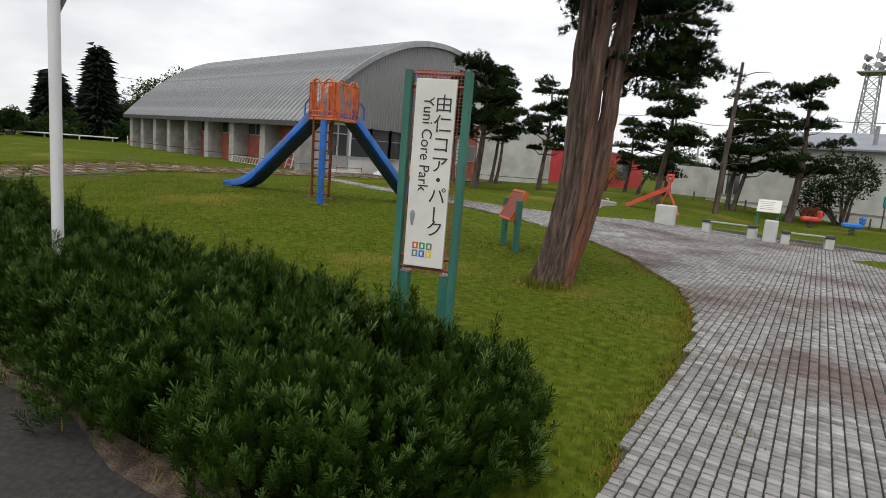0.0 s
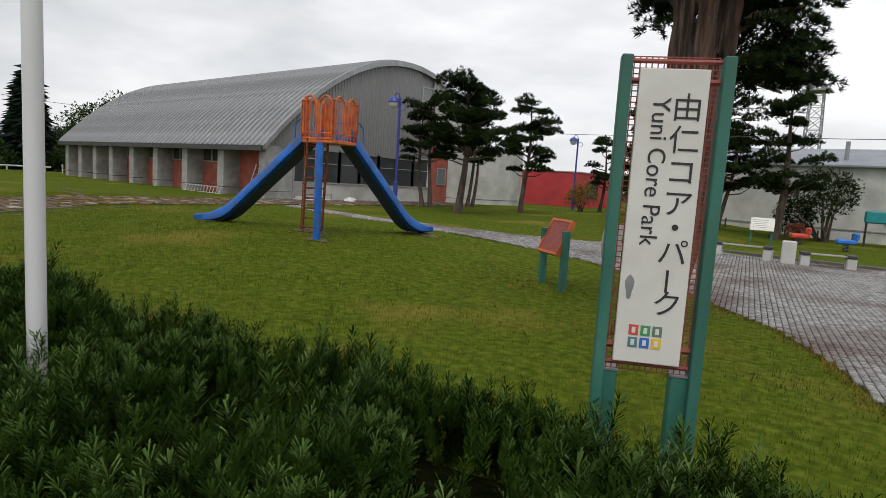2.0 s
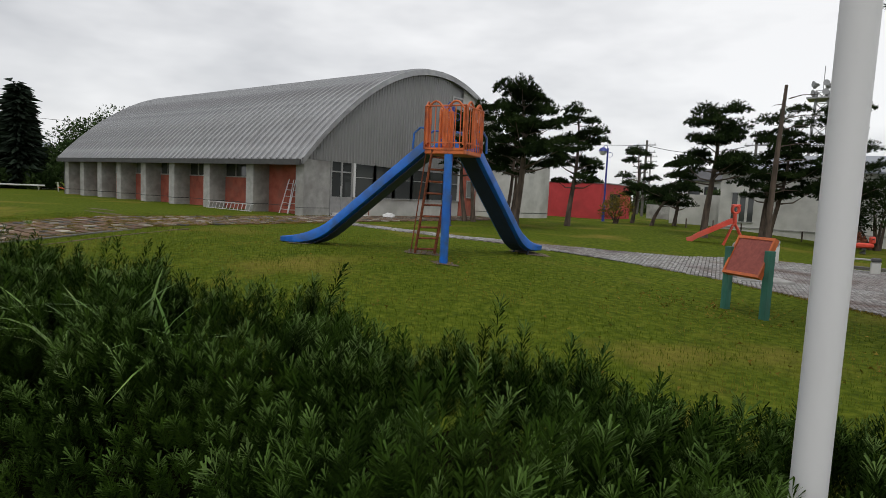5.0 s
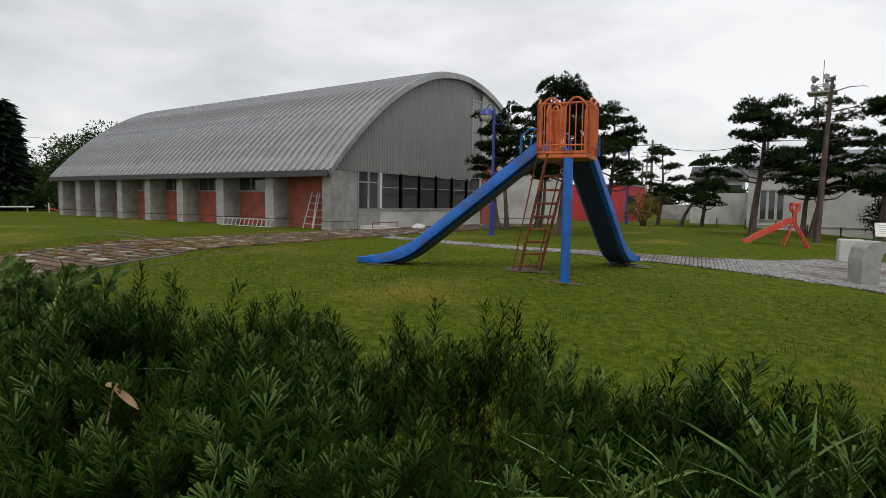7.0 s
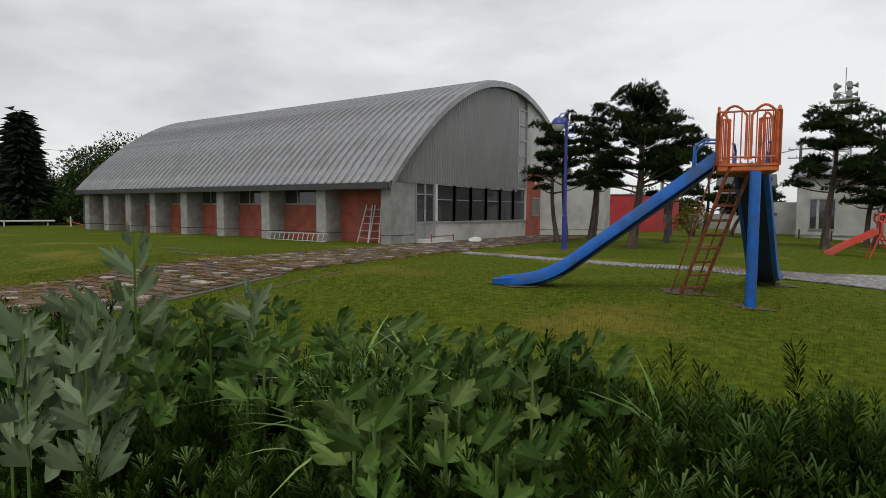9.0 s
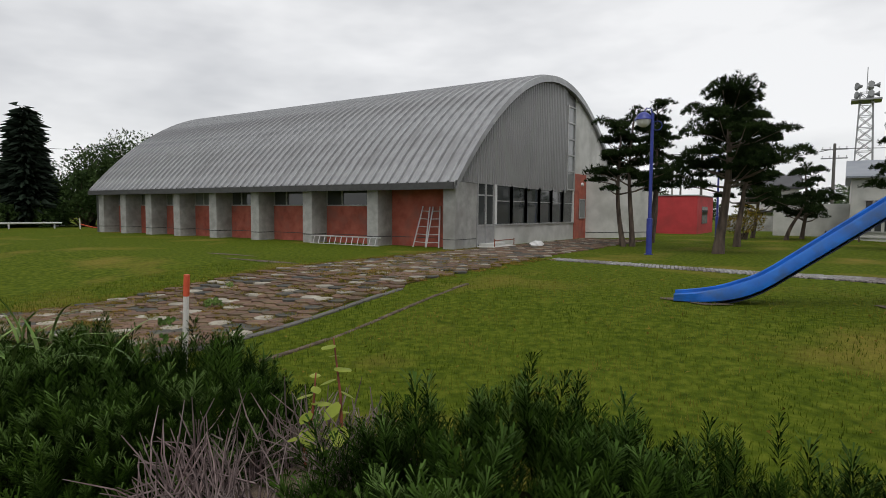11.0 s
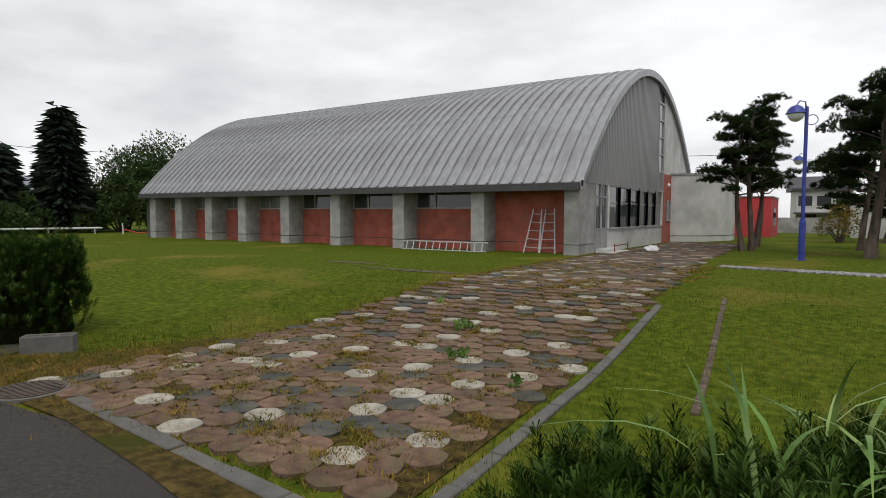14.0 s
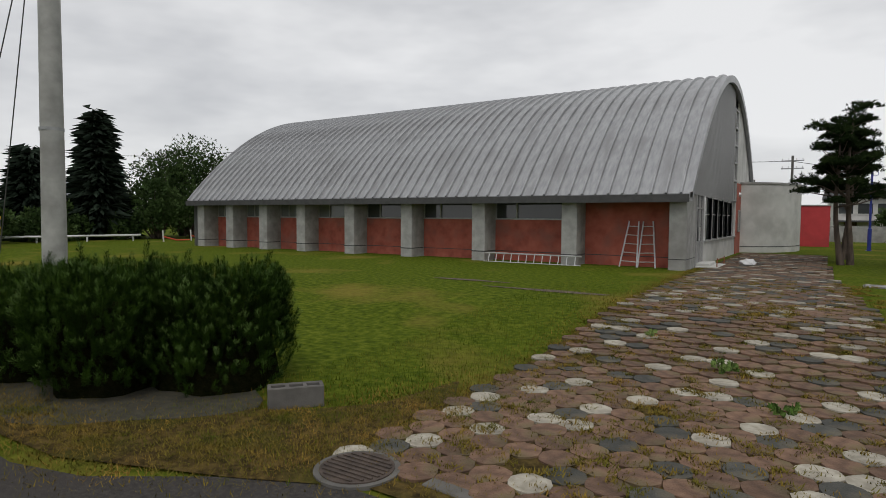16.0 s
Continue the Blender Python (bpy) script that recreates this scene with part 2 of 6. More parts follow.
def plain(name, col, rough=0.6):
    return mat(name, [tuple(c * 0.9 for c in col), col], 8, rough, bump=0.03)


# ---- mesh helpers (all in plan units, turned into metres here) ----
def link(name, verts, faces, material, parent=None, label="", smooth=False):
    me = bpy.data.meshes.new(name)
    v = np.asarray(verts, dtype=np.float32) * U
    f = np.asarray(faces, dtype=np.int32) if not isinstance(faces, list) else None
    if f is None:
        me.from_pydata([tuple(p) for p in v.tolist()], [], faces)
    else:
        k = f.shape[1]
        me.vertices.add(len(v))
        me.vertices.foreach_set("co", v.ravel())
        me.loops.add(f.size)
        me.loops.foreach_set("vertex_index", f.ravel())
        me.polygons.add(len(f))
        me.polygons.foreach_set("loop_start", np.arange(0, f.size, k, dtype=np.int32))
        me.update(calc_edges=True)
    if smooth:
        me.polygons.foreach_set("use_smooth", np.ones(len(me.polygons), dtype=bool))
    me.materials.append(material)
    ob = new(name, me)
    if parent:
        ob.parent = parent
    if label:
        ob["label"] = label
    return ob


def part(name, bm, material, parent=None, label="", smooth=False, bevel=0.0):
    if bevel:
        bmesh.ops.bevel(bm, geom=bm.edges[:], offset=bevel, segments=1, affect='EDGES', clamp_overlap=True)
    bmesh.ops.recalc_face_normals(bm, faces=bm.faces[:])
    me = bpy.data.meshes.new(name)
    bmesh.ops.scale(bm, vec=(U, U, U), verts=bm.verts[:])
    bm.to_mesh(me)
    bm.free()
    if smooth:
        me.polygons.foreach_set("use_smooth", np.ones(len(me.polygons), dtype=bool))
        me.set_sharp_from_angle(angle=radians(40))
    me.materials.append(material)
    ob = new(name, me)
    if parent:
        ob.parent = parent
    if label:
        ob["label"] = label
    return ob


def thing(name, at, label, category, group="", rz=0.0, kind=""):
    e = new(name)
    e.empty_display_size = 0.1
    e.matrix_world = pose(at[0] * U, at[1] * U, at[2] * U, 0, 0, rz)
    return tagged(e, label, category, group, kind)


def B():
    return bmesh.new()


def box(bm, a, b):
    x0, y0, z0 = a
    x1, y1, z1 = b
    v = [bm.verts.new(p) for p in ((x0, y0, z0), (x1, y0, z0), (x1, y1, z0), (x0, y1, z0), (x0, y0, z1), (x1, y0, z1), (x1, y1, z1), (x0, y1, z1))]
    for f in ((0, 3, 2, 1), (4, 5, 6, 7), (0, 1, 5, 4), (1, 2, 6, 5), (2, 3, 7, 6), (3, 0, 4, 7)):
        bm.faces.new([v[i] for i in f])
    return bm


def boxp(name, a, b, material, parent=None, label="", bevel=0.0):
    return part(name, box(B(), a, b), material, parent, label, bevel=bevel)


def tube(bm, pts, radii, n=10, cap=True):
    """A round bar along a line of points."""
    pts = [Vector(p) for p in pts]
    if not isinstance(radii, (list, tuple)):
        radii = [radii] * len(pts)
    rings = []
    ref = Vector((0.31, 0.77, 0.55))
    for i, p in enumerate(pts):
        d = (pts[min(i + 1, len(pts) - 1)] - pts[max(i - 1, 0)]).normalized()
        u = d.cross(ref).normalized()
        w = d.cross(u)
        rings.append([bm.verts.new(p + radii[i] * (math.cos(TAU * k / n) * u + math.sin(TAU * k / n) * w)) for k in range(n)])
    for a, b in zip(rings, rings[1:]):
        for k in range(n):
            bm.faces.new((a[k], a[(k + 1) % n], b[(k + 1) % n], b[k]))
    if cap:
        bm.faces.new(rings[0][::-1])
        bm.faces.new(rings[-1])
    return bm


def prism(bm, outline, z0, z1):
    lo = [bm.verts.new((x, y, z0)) for x, y in outline]
    hi = [bm.verts.new((x, y, z1)) for x, y in outline]
    n = len(outline)
    bm.faces.new(lo[::-1])
    bm.faces.new(hi)
    for i in range(n):
        bm.faces.new((lo[i], lo[(i + 1) % n], hi[(i + 1) % n], hi[i]))
    return bm


def smoothstep(a, b, x):
    t = np.clip((x - a) / (b - a), 0, 1)
    return t * t * (3 - 2 * t)


def ground_z(x, y):
    """Height of the ground: level by the hall, lower towards the plaza and the footway."""
    e = smoothstep(-13.0, -4.0, np.asarray(x, float))
    s = 1 - smoothstep(6.0, 12.0, np.asarray(y, float))
    return -0.5 * (1 - (1 - e) * (1 - 0.7 * s))


def gz(x, y):
    return float(ground_z(x, y))


def scatter(base_v, base_f, pos, fwd, size, rng):
    """Copies of a small leaf mesh (its axis along z) at pos, turned along fwd and spun about it, as one vertex and face array."""
    n = len(pos)
    z = fwd / np.linalg.norm(fwd, axis=1, keepdims=True)
    a = rng.normal(size=(n, 3))
    x = np.cross(a, z)
    x /= np.linalg.norm(x, axis=1, keepdims=True)
    y = np.cross(z, x)
    s = np.asarray(size)[:, None, None]
    v = (base_v[None, :, 0:1] * x[:, None] + base_v[None, :, 1:2] * y[:, None] + base_v[None, :, 2:3] * z[:, None]) * s + pos[:, None]
    k = len(base_v)
    f = base_f[None] + (np.arange(n) * k)[:, None, None]
    return v.reshape(-1, 3), f.reshape(-1, base_f.shape[1])


def shoot_mesh(rng, needles, length, needle, width, spread=0.9, up=0.55, blunt=False):
    """An upright pine shoot: needles round a short stem."""
    v, f = [], []
    for i in range(needles):
        h = length * (0.08 + 0.92 * (i + rng.random()) / needles)
        a = rng.random() * TAU
        tilt = up + (0.2 if blunt else 0.5) * (i / needles) ** 2
        d = np.array([math.cos(a) * spread, math.sin(a) * spread, tilt])
        d /= np.linalg.norm(d)
        side = np.array([-math.sin(a), math.cos(a), 0]) * width
        o = np.array([0, 0, h])
        k = len(v)
        e = o + d * needle * (0.8 + 0.4 * rng.random())
        v += [e - side, e + side, o] if blunt else [o - side, o + side, e]
        f.append((k, k + 1, k + 2))
    return np.array(v), np.array(f)


# ---- ground, footway, plaza bed, hall path bed ----
def build_ground():
    xs = np.unique(np.concatenate([np.linspace(-400, -60, 9), np.linspace(-60, 14, 75), np.linspace(14, 300, 8)]))
    ys = np.unique(np.concatenate([np.linspace(-200, -12, 6), np.linspace(-12, 50, 63), np.linspace(50, 400, 9)]))
    X, Y = np.meshgrid(xs, ys, indexing="ij")
    Z = ground_z(X, Y)
    v = np.stack([X, Y, Z], -1).reshape(-1, 3)
    n = len(ys)
    i, j = np.meshgrid(np.arange(len(xs) - 1), np.arange(n - 1), indexing="ij")
    a = (i * n + j).ravel()
    f = np.stack([a, a + n, a + n + 1, a + 1], -1)
    tagged(link("ground", v, f, LAWN, smooth=True), "mown green lawn with yellowed patches", "lawn", kind="structure")


def sheet(name, outline, lift, material, label, category, step=1.0):
    """A ground covering over an outline, laid on the ground's height, cut to cells."""
    bm = B()
    face = bm.faces.new([bm.verts.new((x, y, 0)) for x, y in outline])
    xs = [p[0] for p in outline]
    ys = [p[1] for p in outline]
    for k in range(int(math.floor(min(xs))), int(math.ceil(max(xs)))):
        bmesh.ops.bisect_plane(bm, geom=bm.verts[:] + bm.edges[:] + bm.faces[:], plane_co=(k * step, 0, 0), plane_no=(1, 0, 0))
    for k in range(int(math.floor(min(ys))), int(math.ceil(max(ys)))):
        bmesh.ops.bisect_plane(bm, geom=bm.verts[:] + bm.edges[:] + bm.faces[:], plane_co=(0, k * step, 0), plane_no=(0, 1, 0))
    for q in bm.verts:
        q.co.z = gz(q.co.x, q.co.y) + lift
    ob = part(name, bm, material)
    return tagged(ob, label, category, kind="structure")


def footway_edge(x):
    return float(np.interp(x, (-34, -26, -24.2, -23, -20, -18.6, -13, -8, -3, 0, 2), (1.5, 2.0, 2.6, 2.75, 2.3, 1.45, 2.05, 2.65, 3.95, 4.45, 4.5)))


build_ground()
EDGE = [(x, footway_edge(x) - 0.5 * float(smoothstep(-23.5, -26.5, x)) + 0.12 * math.sin(x * 1.7) + 0.07 * math.sin(x * 4.1)) for x in np.arange(-34, 1.6, 0.8)]
sheet("footway", [(-34, -12), (12, -12), (12, 4.02), (1.5, 4.02)] + EDGE[::-1], 0.012, ASPHALT, "cracked dark asphalt footway with grit", "footway")
PLAZA = [(1.5, 4.0), (1.36, 6.34), (1.02, 7.35), (0.86, 8.1), (0.62, 9.0), (0.24, 10.4), (-0.38, 11.9), (-1.3, 13.5), (-2.4, 14.65), (-3.5, 15.9), (-5.0, 17.0), (-6.6, 17.75), (-8.6, 17.6), (-11.3, 16.95), (-14.3, 17.05), (-20.2, 18.1), (-20.2, 18.75), (-14.0, 17.8), (-11.5, 18.2), (-9.9, 19.6), (-8.5, 21.3), (-7.4, 24.2), (-5.8, 25.6), (-1.6, 26.0), (9, 26.6), (9, 4.0)]
sheet("plaza_bed", PLAZA, 0.014, JOINT, "dark earth between the paving setts", "paving bed")
HEXAREA = [(-24.6, 2.9), (-19.72, 3.0), (-20.25, 12.0), (-20.95, 20.5), (-21.2, 33.0), (-24.8, 33.0), (-24.6, 12)]
sheet("hall_path_bed", HEXAREA, 0.014, VERGE, "weedy earth between hexagonal pavers", "paving bed")


# ---- the hall: barrel roof, concrete piers, red bays ----
PIERS = [-25.61, -29.46, -33.32, -36.94, -40.25, -43.44, -46.2, -48.9, -51.42]
XG, YF, YB, YMID, HALF, EAVE, RISE = -25.04, 20.35, 39.65, 30.0, 9.65, 2.72, 5.34
XW = -52.0
YR = 21.3


def arch(y, lift=0.0):
    u = (y - YMID) / HALF
    return EAVE + RISE * (1 - u * u) + lift


hall = thing("sports_hall", (0, 0, 0), "low barrel-roofed grey sports hall with concrete piers and red bays", "building")


def roof_shell():
    bm = B()
    ys = np.linspace(YF - 0.22, YB + 0.22, 49)
    rows = []
    for x in (XW, XG + 0.12):
        rows.append([(bm.verts.new((x, y, arch(y, 0.12))), bm.verts.new((x, y, arch(y, -0.1)))) for y in ys])
    for k in range(len(ys) - 1):
        a, b = rows[0], rows[1]
        bm.faces.new((a[k][0], b[k][0], b[k + 1][0], a[k + 1][0]))
        bm.faces.new((a[k][1], a[k + 1][1], b[k + 1][1], b[k][1]))
        for r in rows:
            bm.faces.new((r[k][0], r[k + 1][0], r[k + 1][1], r[k][1]))
    for e in (0, -1):
        bm.faces.new((rows[0][e][0], rows[0][e][1], rows[1][e][1], rows[1][e][0]))
    return part("roof", bm, ROOF, hall, "pale grey ribbed steel barrel roof", smooth=True)


roof = roof_shell()


def rib_mesh():
    bm = B()
    ys = np.linspace(YF - 0.25, YB + 0.25, 41)
    prev = None
    for y in ys:
        u = (y - YMID) / HALF
        slope = -2 * RISE * u / HALF
        nrm = Vector((0, -slope, 1)).normalized()
        o = Vector((0, y, arch(y, 0.115)))
        cur = [bm.verts.new(o + Vector((dx, 0, 0)) + nrm * h) for dx, h in ((-0.05, 0), (-0.028, 0.1), (0.028, 0.1), (0.05, 0))]
        if prev:
            for i in range(3):
                bm.faces.new((prev[i], prev[i + 1], cur[i + 1], cur[i]))
        prev = cur
    return bm


rib = part("rib", rib_mesh(), ROOF, roof, "raised roof seam")
rib.location.x = (XG - 0.15) * U
for k in range(1, 56):
    r = rib.copy()
    scene.collection.objects.link(r)
    r.parent = roof
    r.location.x = (XG - 0.15 - 0.485 * k) * U

boxp("eave_fascia", (XW, YF - 0.34, 2.3), (XG + 0.1, YF - 0.255, 2.56), FASCIA, hall, "dark eave board")
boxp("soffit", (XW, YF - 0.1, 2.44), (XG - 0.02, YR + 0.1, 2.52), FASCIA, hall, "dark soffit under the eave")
bm = B()
ys = np.linspace(YF + 0.1, YB - 0.1, 41)
top = [bm.verts.new((XG - 0.09, y, arch(y, -0.1))) for y in ys]
bot = [bm.verts.new((XG - 0.09, y, 2.56)) for y in ys]
for k in range(len(ys) - 1):
    bm.faces.new((bot[k], bot[k + 1], top[k + 1], top[k]))
part("gable_backing", bm, CLAD, hall)


def gable_cladding():
    """Corrugated upper gable, in narrow upright folds."""
    bm = B()
    y, k, prev = YF + 0.02, 0, None
    while y < 31.25:
        x = XG + (0.035 if k % 2 else 0.0)
        for yy in (y, y + 0.075):
            cur = (bm.verts.new((x, yy, 2.62 - 0.012 * (yy - 20))), bm.verts.new((x, yy, max(2.7, arch(yy, -0.11)))))
            if prev:
                bm.faces.new((prev[0], cur[0], cur[1], prev[1]))
            prev = cur
        y, k = y + 0.1, k + 1
    part("gable_cladding", bm, CLAD, hall, "grey corrugated steel gable")
    bm = B()
    prev = None
    for yy in np.linspace(32.35, YB - 0.05, 24):
        cur = (bm.verts.new((XG + 0.01, yy, 0)), bm.verts.new((XG + 0.01, yy, max(0.4, arch(yy, -0.11)))))
        if prev:
            bm.faces.new((prev[0], cur[0], cur[1], prev[1]))
        prev = cur
    part("gable_wall", bm, WHITEWALL, hall, "pale grey gable wall")
    bm = B()
    prev = None
    for yy in np.linspace(YF - 0.2, YB + 0.2, 49):
        cur = [bm.verts.new((x, yy, arch(yy, h))) for x, h in ((XG + 0.08, -0.16), (XG + 0.2, -0.16), (XG + 0.2, 0.14), (XG + 0.08, 0.14))]
        if prev:
            for i in range(4):
                bm.faces.new((prev[i], prev[(i + 1) % 4], cur[(i + 1) % 4], cur[i]))
        prev = cur
    part("verge_trim", bm, ROOF, hall, "curved steel roof edge", smooth=True)


gable_cladding()
for xl in PIERS[1:]:
    w = 0.6
    pier = boxp("pier", (xl, YF, -0.2), (xl + w, YR + 0.02, 2.46), CONC, hall, "weathered concrete pier", bevel=0.02)
    boxp("plinth_line", (xl - 0.006, YF - 0.006, 0.36), (xl + w + 0.006, YR - 0.05, 0.4), FASCIA, pier)
for k in range(8):
    x1, x0 = PIERS[k], PIERS[k + 1] + 0.6
    bay = boxp("red_bay", (x0 - 0.02, YR, -0.2), (x1 + 0.02, YR + 0.15, 2.46 if k == 0 else 1.66), REDWALL, hall, "faded red bay panel")
    boxp("panel_seam", (x0, YR - 0.012, 0.36), (x1, YR, 0.385), FASCIA, bay)
    if k:
        win = boxp("window", (x0, YR + 0.03, 1.72), (x1, YR + 0.05, 2.44), GLASS if k < 4 else GLASS_LIT, hall, "dark strip window")
        boxp("sill", (x0 - 0.01, YR - 0.06, 1.66), (x1 + 0.01, YR + 0.12, 1.72), FRAME, win)
        for xm in (x0 + 0.02, x0 + 0.3 * (x1 - x0), x1 - 0.22, x1 - 0.05):
            boxp("frame", (xm - 0.03, YR - 0.02, 1.72), (xm + 0.03, YR + 0.06, 2.44), FRAME, win)
        boxp("frame", (x0, YR - 0.02, 2.38), (x1, YR + 0.06, 2.44), FRAME, win)
boxp("back_wall", (XW + 0.1, YB - 0.2, -0.2), (XG - 0.1, YB, 2.8), CONC, hall)
bm = B()
top = [bm.verts.new((XW + 0.15, y, arch(y, -0.1))) for y in ys]
bot = [bm.verts.new((XW + 0.15, y, -0.1)) for y in ys]
for k in range(len(ys) - 1):
    bm.faces.new((bot[k], bot[k + 1], top[k + 1], top[k]))
part("west_gable", bm, CLAD, hall)

# gable end: concrete corner, glazed entrance, window band over a white plinth
boxp("corner_wall", (XG - 0.57, YF, -0.2), (XG, 21.95, 2.6), CONC, hall, "pale concrete corner wall", bevel=0.015)
boxp("corner_line", (XG - 0.575, YF - 0.006, 0.36), (XG + 0.006, 21.9, 0.385), FASCIA, hall)
boxp("window_plinth", (XG - 0.25, 23.45, -0.3), (XG + 0.03, 32.3, 0.86), WHITEWALL, hall, "white painted plinth", bevel=0.01)
boxp("plinth_ledge", (XG - 0.2, 23.45, 0.86), (XG + 0.08, 32.3, 0.93), FRAME, hall)
edges = np.linspace(23.5, 32.25, 7)
for a, b in zip(edges, edges[1:]):
    win = boxp("window", (XG - 0.06, a, 0.93), (XG - 0.03, b, 2.62), GLASS, hall, "large dark hall window")
    for yy in (a, b):
        boxp("mullion", (XG - 0.1, yy - 0.065, 0.93), (XG + 0.05, yy + 0.065, 2.6), POLEWHITE, win)
    boxp("rail", (XG - 0.05, a, 1.9), (XG - 0.015, b, 1.94), FRAME, win)
door = boxp("door", (XG - 0.06, 22.0, 0.08), (XG - 0.03, 23.4, 2.6), GLASS, hall, "glazed double entrance door")
for yy in (22.0, 22.68, 23.36):
    boxp("door_frame", (XG - 0.09, yy - 0.035, 0.05), (XG + 0.03, yy + 0.035, 2.6), FRAME, door)
boxp("door_rail", (XG - 0.05, 22.0, 0.85), (XG + 0.0, 23.4, 0.93), FRAME, door)
boxp("door_rail", (XG - 0.05, 22.0, 2.1), (XG + 0.0, 23.4, 2.16), FRAME, door)
boxp("door_panel", (XG - 0.05, 22.05, 0.1), (XG - 0.015, 23.35, 0.85), FRAME, door, "kick panel")
boxp("door_handle", (XG, 22.6, 0.95), (XG + 0.05, 22.64, 1.45), ALU, door)
step = thing("entrance_step", (0, 0, 0), "pale concrete entrance step with a low steel boot rail", "step")
boxp("tread", (XG + 0.02, 21.95, -0.12), (XG + 0.75, 24.0, 0.06), WHITEWALL, step, bevel=0.015)
boxp("tread", (XG + 0.02, 22.1, 0.06), (XG + 0.45, 23.6, 0.16), WHITEWALL, step, bevel=0.012)
for yy in (22.2, 23.9):
    part("rail_post", tube(B(), [(XG + 0.7, yy, 0.06), (XG + 0.7, yy, 0.36)], 0.02, 6), RUST, step)
part("boot_rail", tube(B(), [(XG + 0.7, 22.2, 0.3), (XG + 0.7, 23.9, 0.3)], 0.018, 6), RUST, step)
# upright window strip with grey frames
strip = boxp("stair_window", (XG - 0.03, 31.35, 2.66), (XG - 0.01, 32.3, 7.0), GLASS_LIT, hall, "tall narrow stair window")
for yy in (31.3, 32.33):
    boxp("frame", (XG - 0.06, yy - 0.05, 2.6), (XG + 0.06, yy + 0.05, 7.1), FRAME, strip)
for zz in (2.62, 3.6, 4.45, 5.3, 6.15, 7.0):
    boxp("frame", (XG - 0.06, 31.3, zz), (XG + 0.05, 32.35, zz + 0.08), FRAME, strip)
# red recess with a small window and lamp, then the pale annex with a rounded end
recess = boxp("red_recess", (XG - 0.3, 32.35, -0.2), (XG + 0.06, 34.1, 3.55), REDWALL, hall, "red boarded recess")
rw = boxp("recess_window", (XG + 0.065, 33.0, 1.1), (XG + 0.08, 33.9, 2.2), GLASS_LIT, hall, "small pale window")
for a, b in (((33.0, 1.1), (33.06, 2.2)), ((33.84, 1.1), (33.9, 2.2)), ((33.06, 1.1), (33.84, 1.16)), ((33.06, 2.14), (33.84, 2.2))):
    boxp("frame", (XG + 0.07, a[0], a[1]), (XG + 0.11, b[0], b[1]), FRAME, rw)
part("wall_lamp", tube(B(), [(XG + 0.06, 33.4, 3.0), (XG + 0.16, 33.4, 3.0)], [0.12, 0.09], 12), ALU, hall)
annex = thing("hall_annex", (0, 0, 0), "pale grey rendered annex with a rounded corner", "building")
outl = [(XG - 6, 34.1), (XG + 0.1, 34.1)] + [(XG + 0.1 + 2.55 * math.sin(q) ** 1.2, 34.1 + 4.2 * (1 - math.cos(q))) for q in np.linspace(0.1, math.pi / 2, 10)] + [(-22.42, 38.9), (-22.75, 39.7), (-23.5, 40.2), (XG - 6, 40.3)]
part("annex_wall", prism(B(), outl, -0.3, 3.58), WHITEWALL, annex, smooth=True)
part("annex_coping", prism(B(), [((x + 27) * 1.01 - 27, (y - 37) * 1.012 + 37) for x, y in outl], 3.58, 3.68), CONC, annex)
part("annex_base_line", prism(B(), [((x + 27) * 1.003 - 27, (y - 37) * 1.003 + 37) for x, y in outl], 0.3, 0.33), FASCIA, annex)
redb = thing("red_storehouse", (0, 0, 0), "bright red rendered store behind the hall", "building")
boxp("wall", (-27.5, 44.6, -0.3), (-21.0, 50.5, 2.62), REDPAINT, redb, bevel=0.02)
boxp("coping", (-27.6, 44.55, 2.62), (-20.95, 50.55, 2.7), CONC, redb)
low = boxp("window_recess", (-20.99, 46.2, 0.7), (-20.97, 48.2, 1.9), GLASS, redb)


# ---- ladders and the bag at the hall ----
def rung_ladder(name, length, width, label, rungs, taper=0.0):
    t = thing(name, (0, 0, 0), label, "ladder", "aluminium ladders at the hall")
    for s in (-1, 1):
        part("stile", tube(B(), [(s * width / 2, 0, 0), (s * (width / 2 - taper), 0, length)], 0.028, 6), ALU, t)
    for k in range(rungs):
        z = length * (k + 0.7) / (rungs + 0.3)
        w = width / 2 - taper * z / length
        part("rung", tube(B(), [(-w, 0, z), (w, 0, z)], 0.018, 6), ALU, t)
    return t


lad = rung_ladder("lying_ladder", 4.0, 0.36, "long aluminium ladder lying along the hall", 12)
lad.matrix_world = Matrix.Translation((-28.6 * U, 20.16 * U, 0.17 * U)) @ Matrix.Rotation(radians(-90), 4, 'Y') @ Matrix.Rotation(radians(18), 4, 'Z')
for i, (lx, ry) in enumerate(((-27.1, 3), (-26.45, -2))):
    st = rung_ladder("step_ladder", 1.72, 0.62, "aluminium step ladder standing against the red bay", 5, 0.14)
    st.matrix_world = pose(lx * U, 20.85 * U, -0.02, -13, ry, 0)
bm = B()
bmesh.ops.create_icosphere(bm, subdivisions=3, radius=0.3)
for v in bm.verts:
    v.co *= 1 + 0.35 * noise.noise(v.co * 6)
    v.co.z = max(-0.12, v.co.z * 0.6)
bag = part("plastic_bag", bm, PLASTIC, smooth=True)
bag.location = (-23.6 * U, 24.6 * U, 0.05)
tagged(bag, "crumpled white plastic bag on the paving", "bag")


# ---- the double slide ----
C = Vector((-10.82, 12.58, 0))
AX = radians(12)
slide = thing("double_slide", (C.x, C.y, 0), "blue double slide with an orange railed platform", "slide", rz=12)
G0 = -0.12
PZ, R = 2.2, 0.445


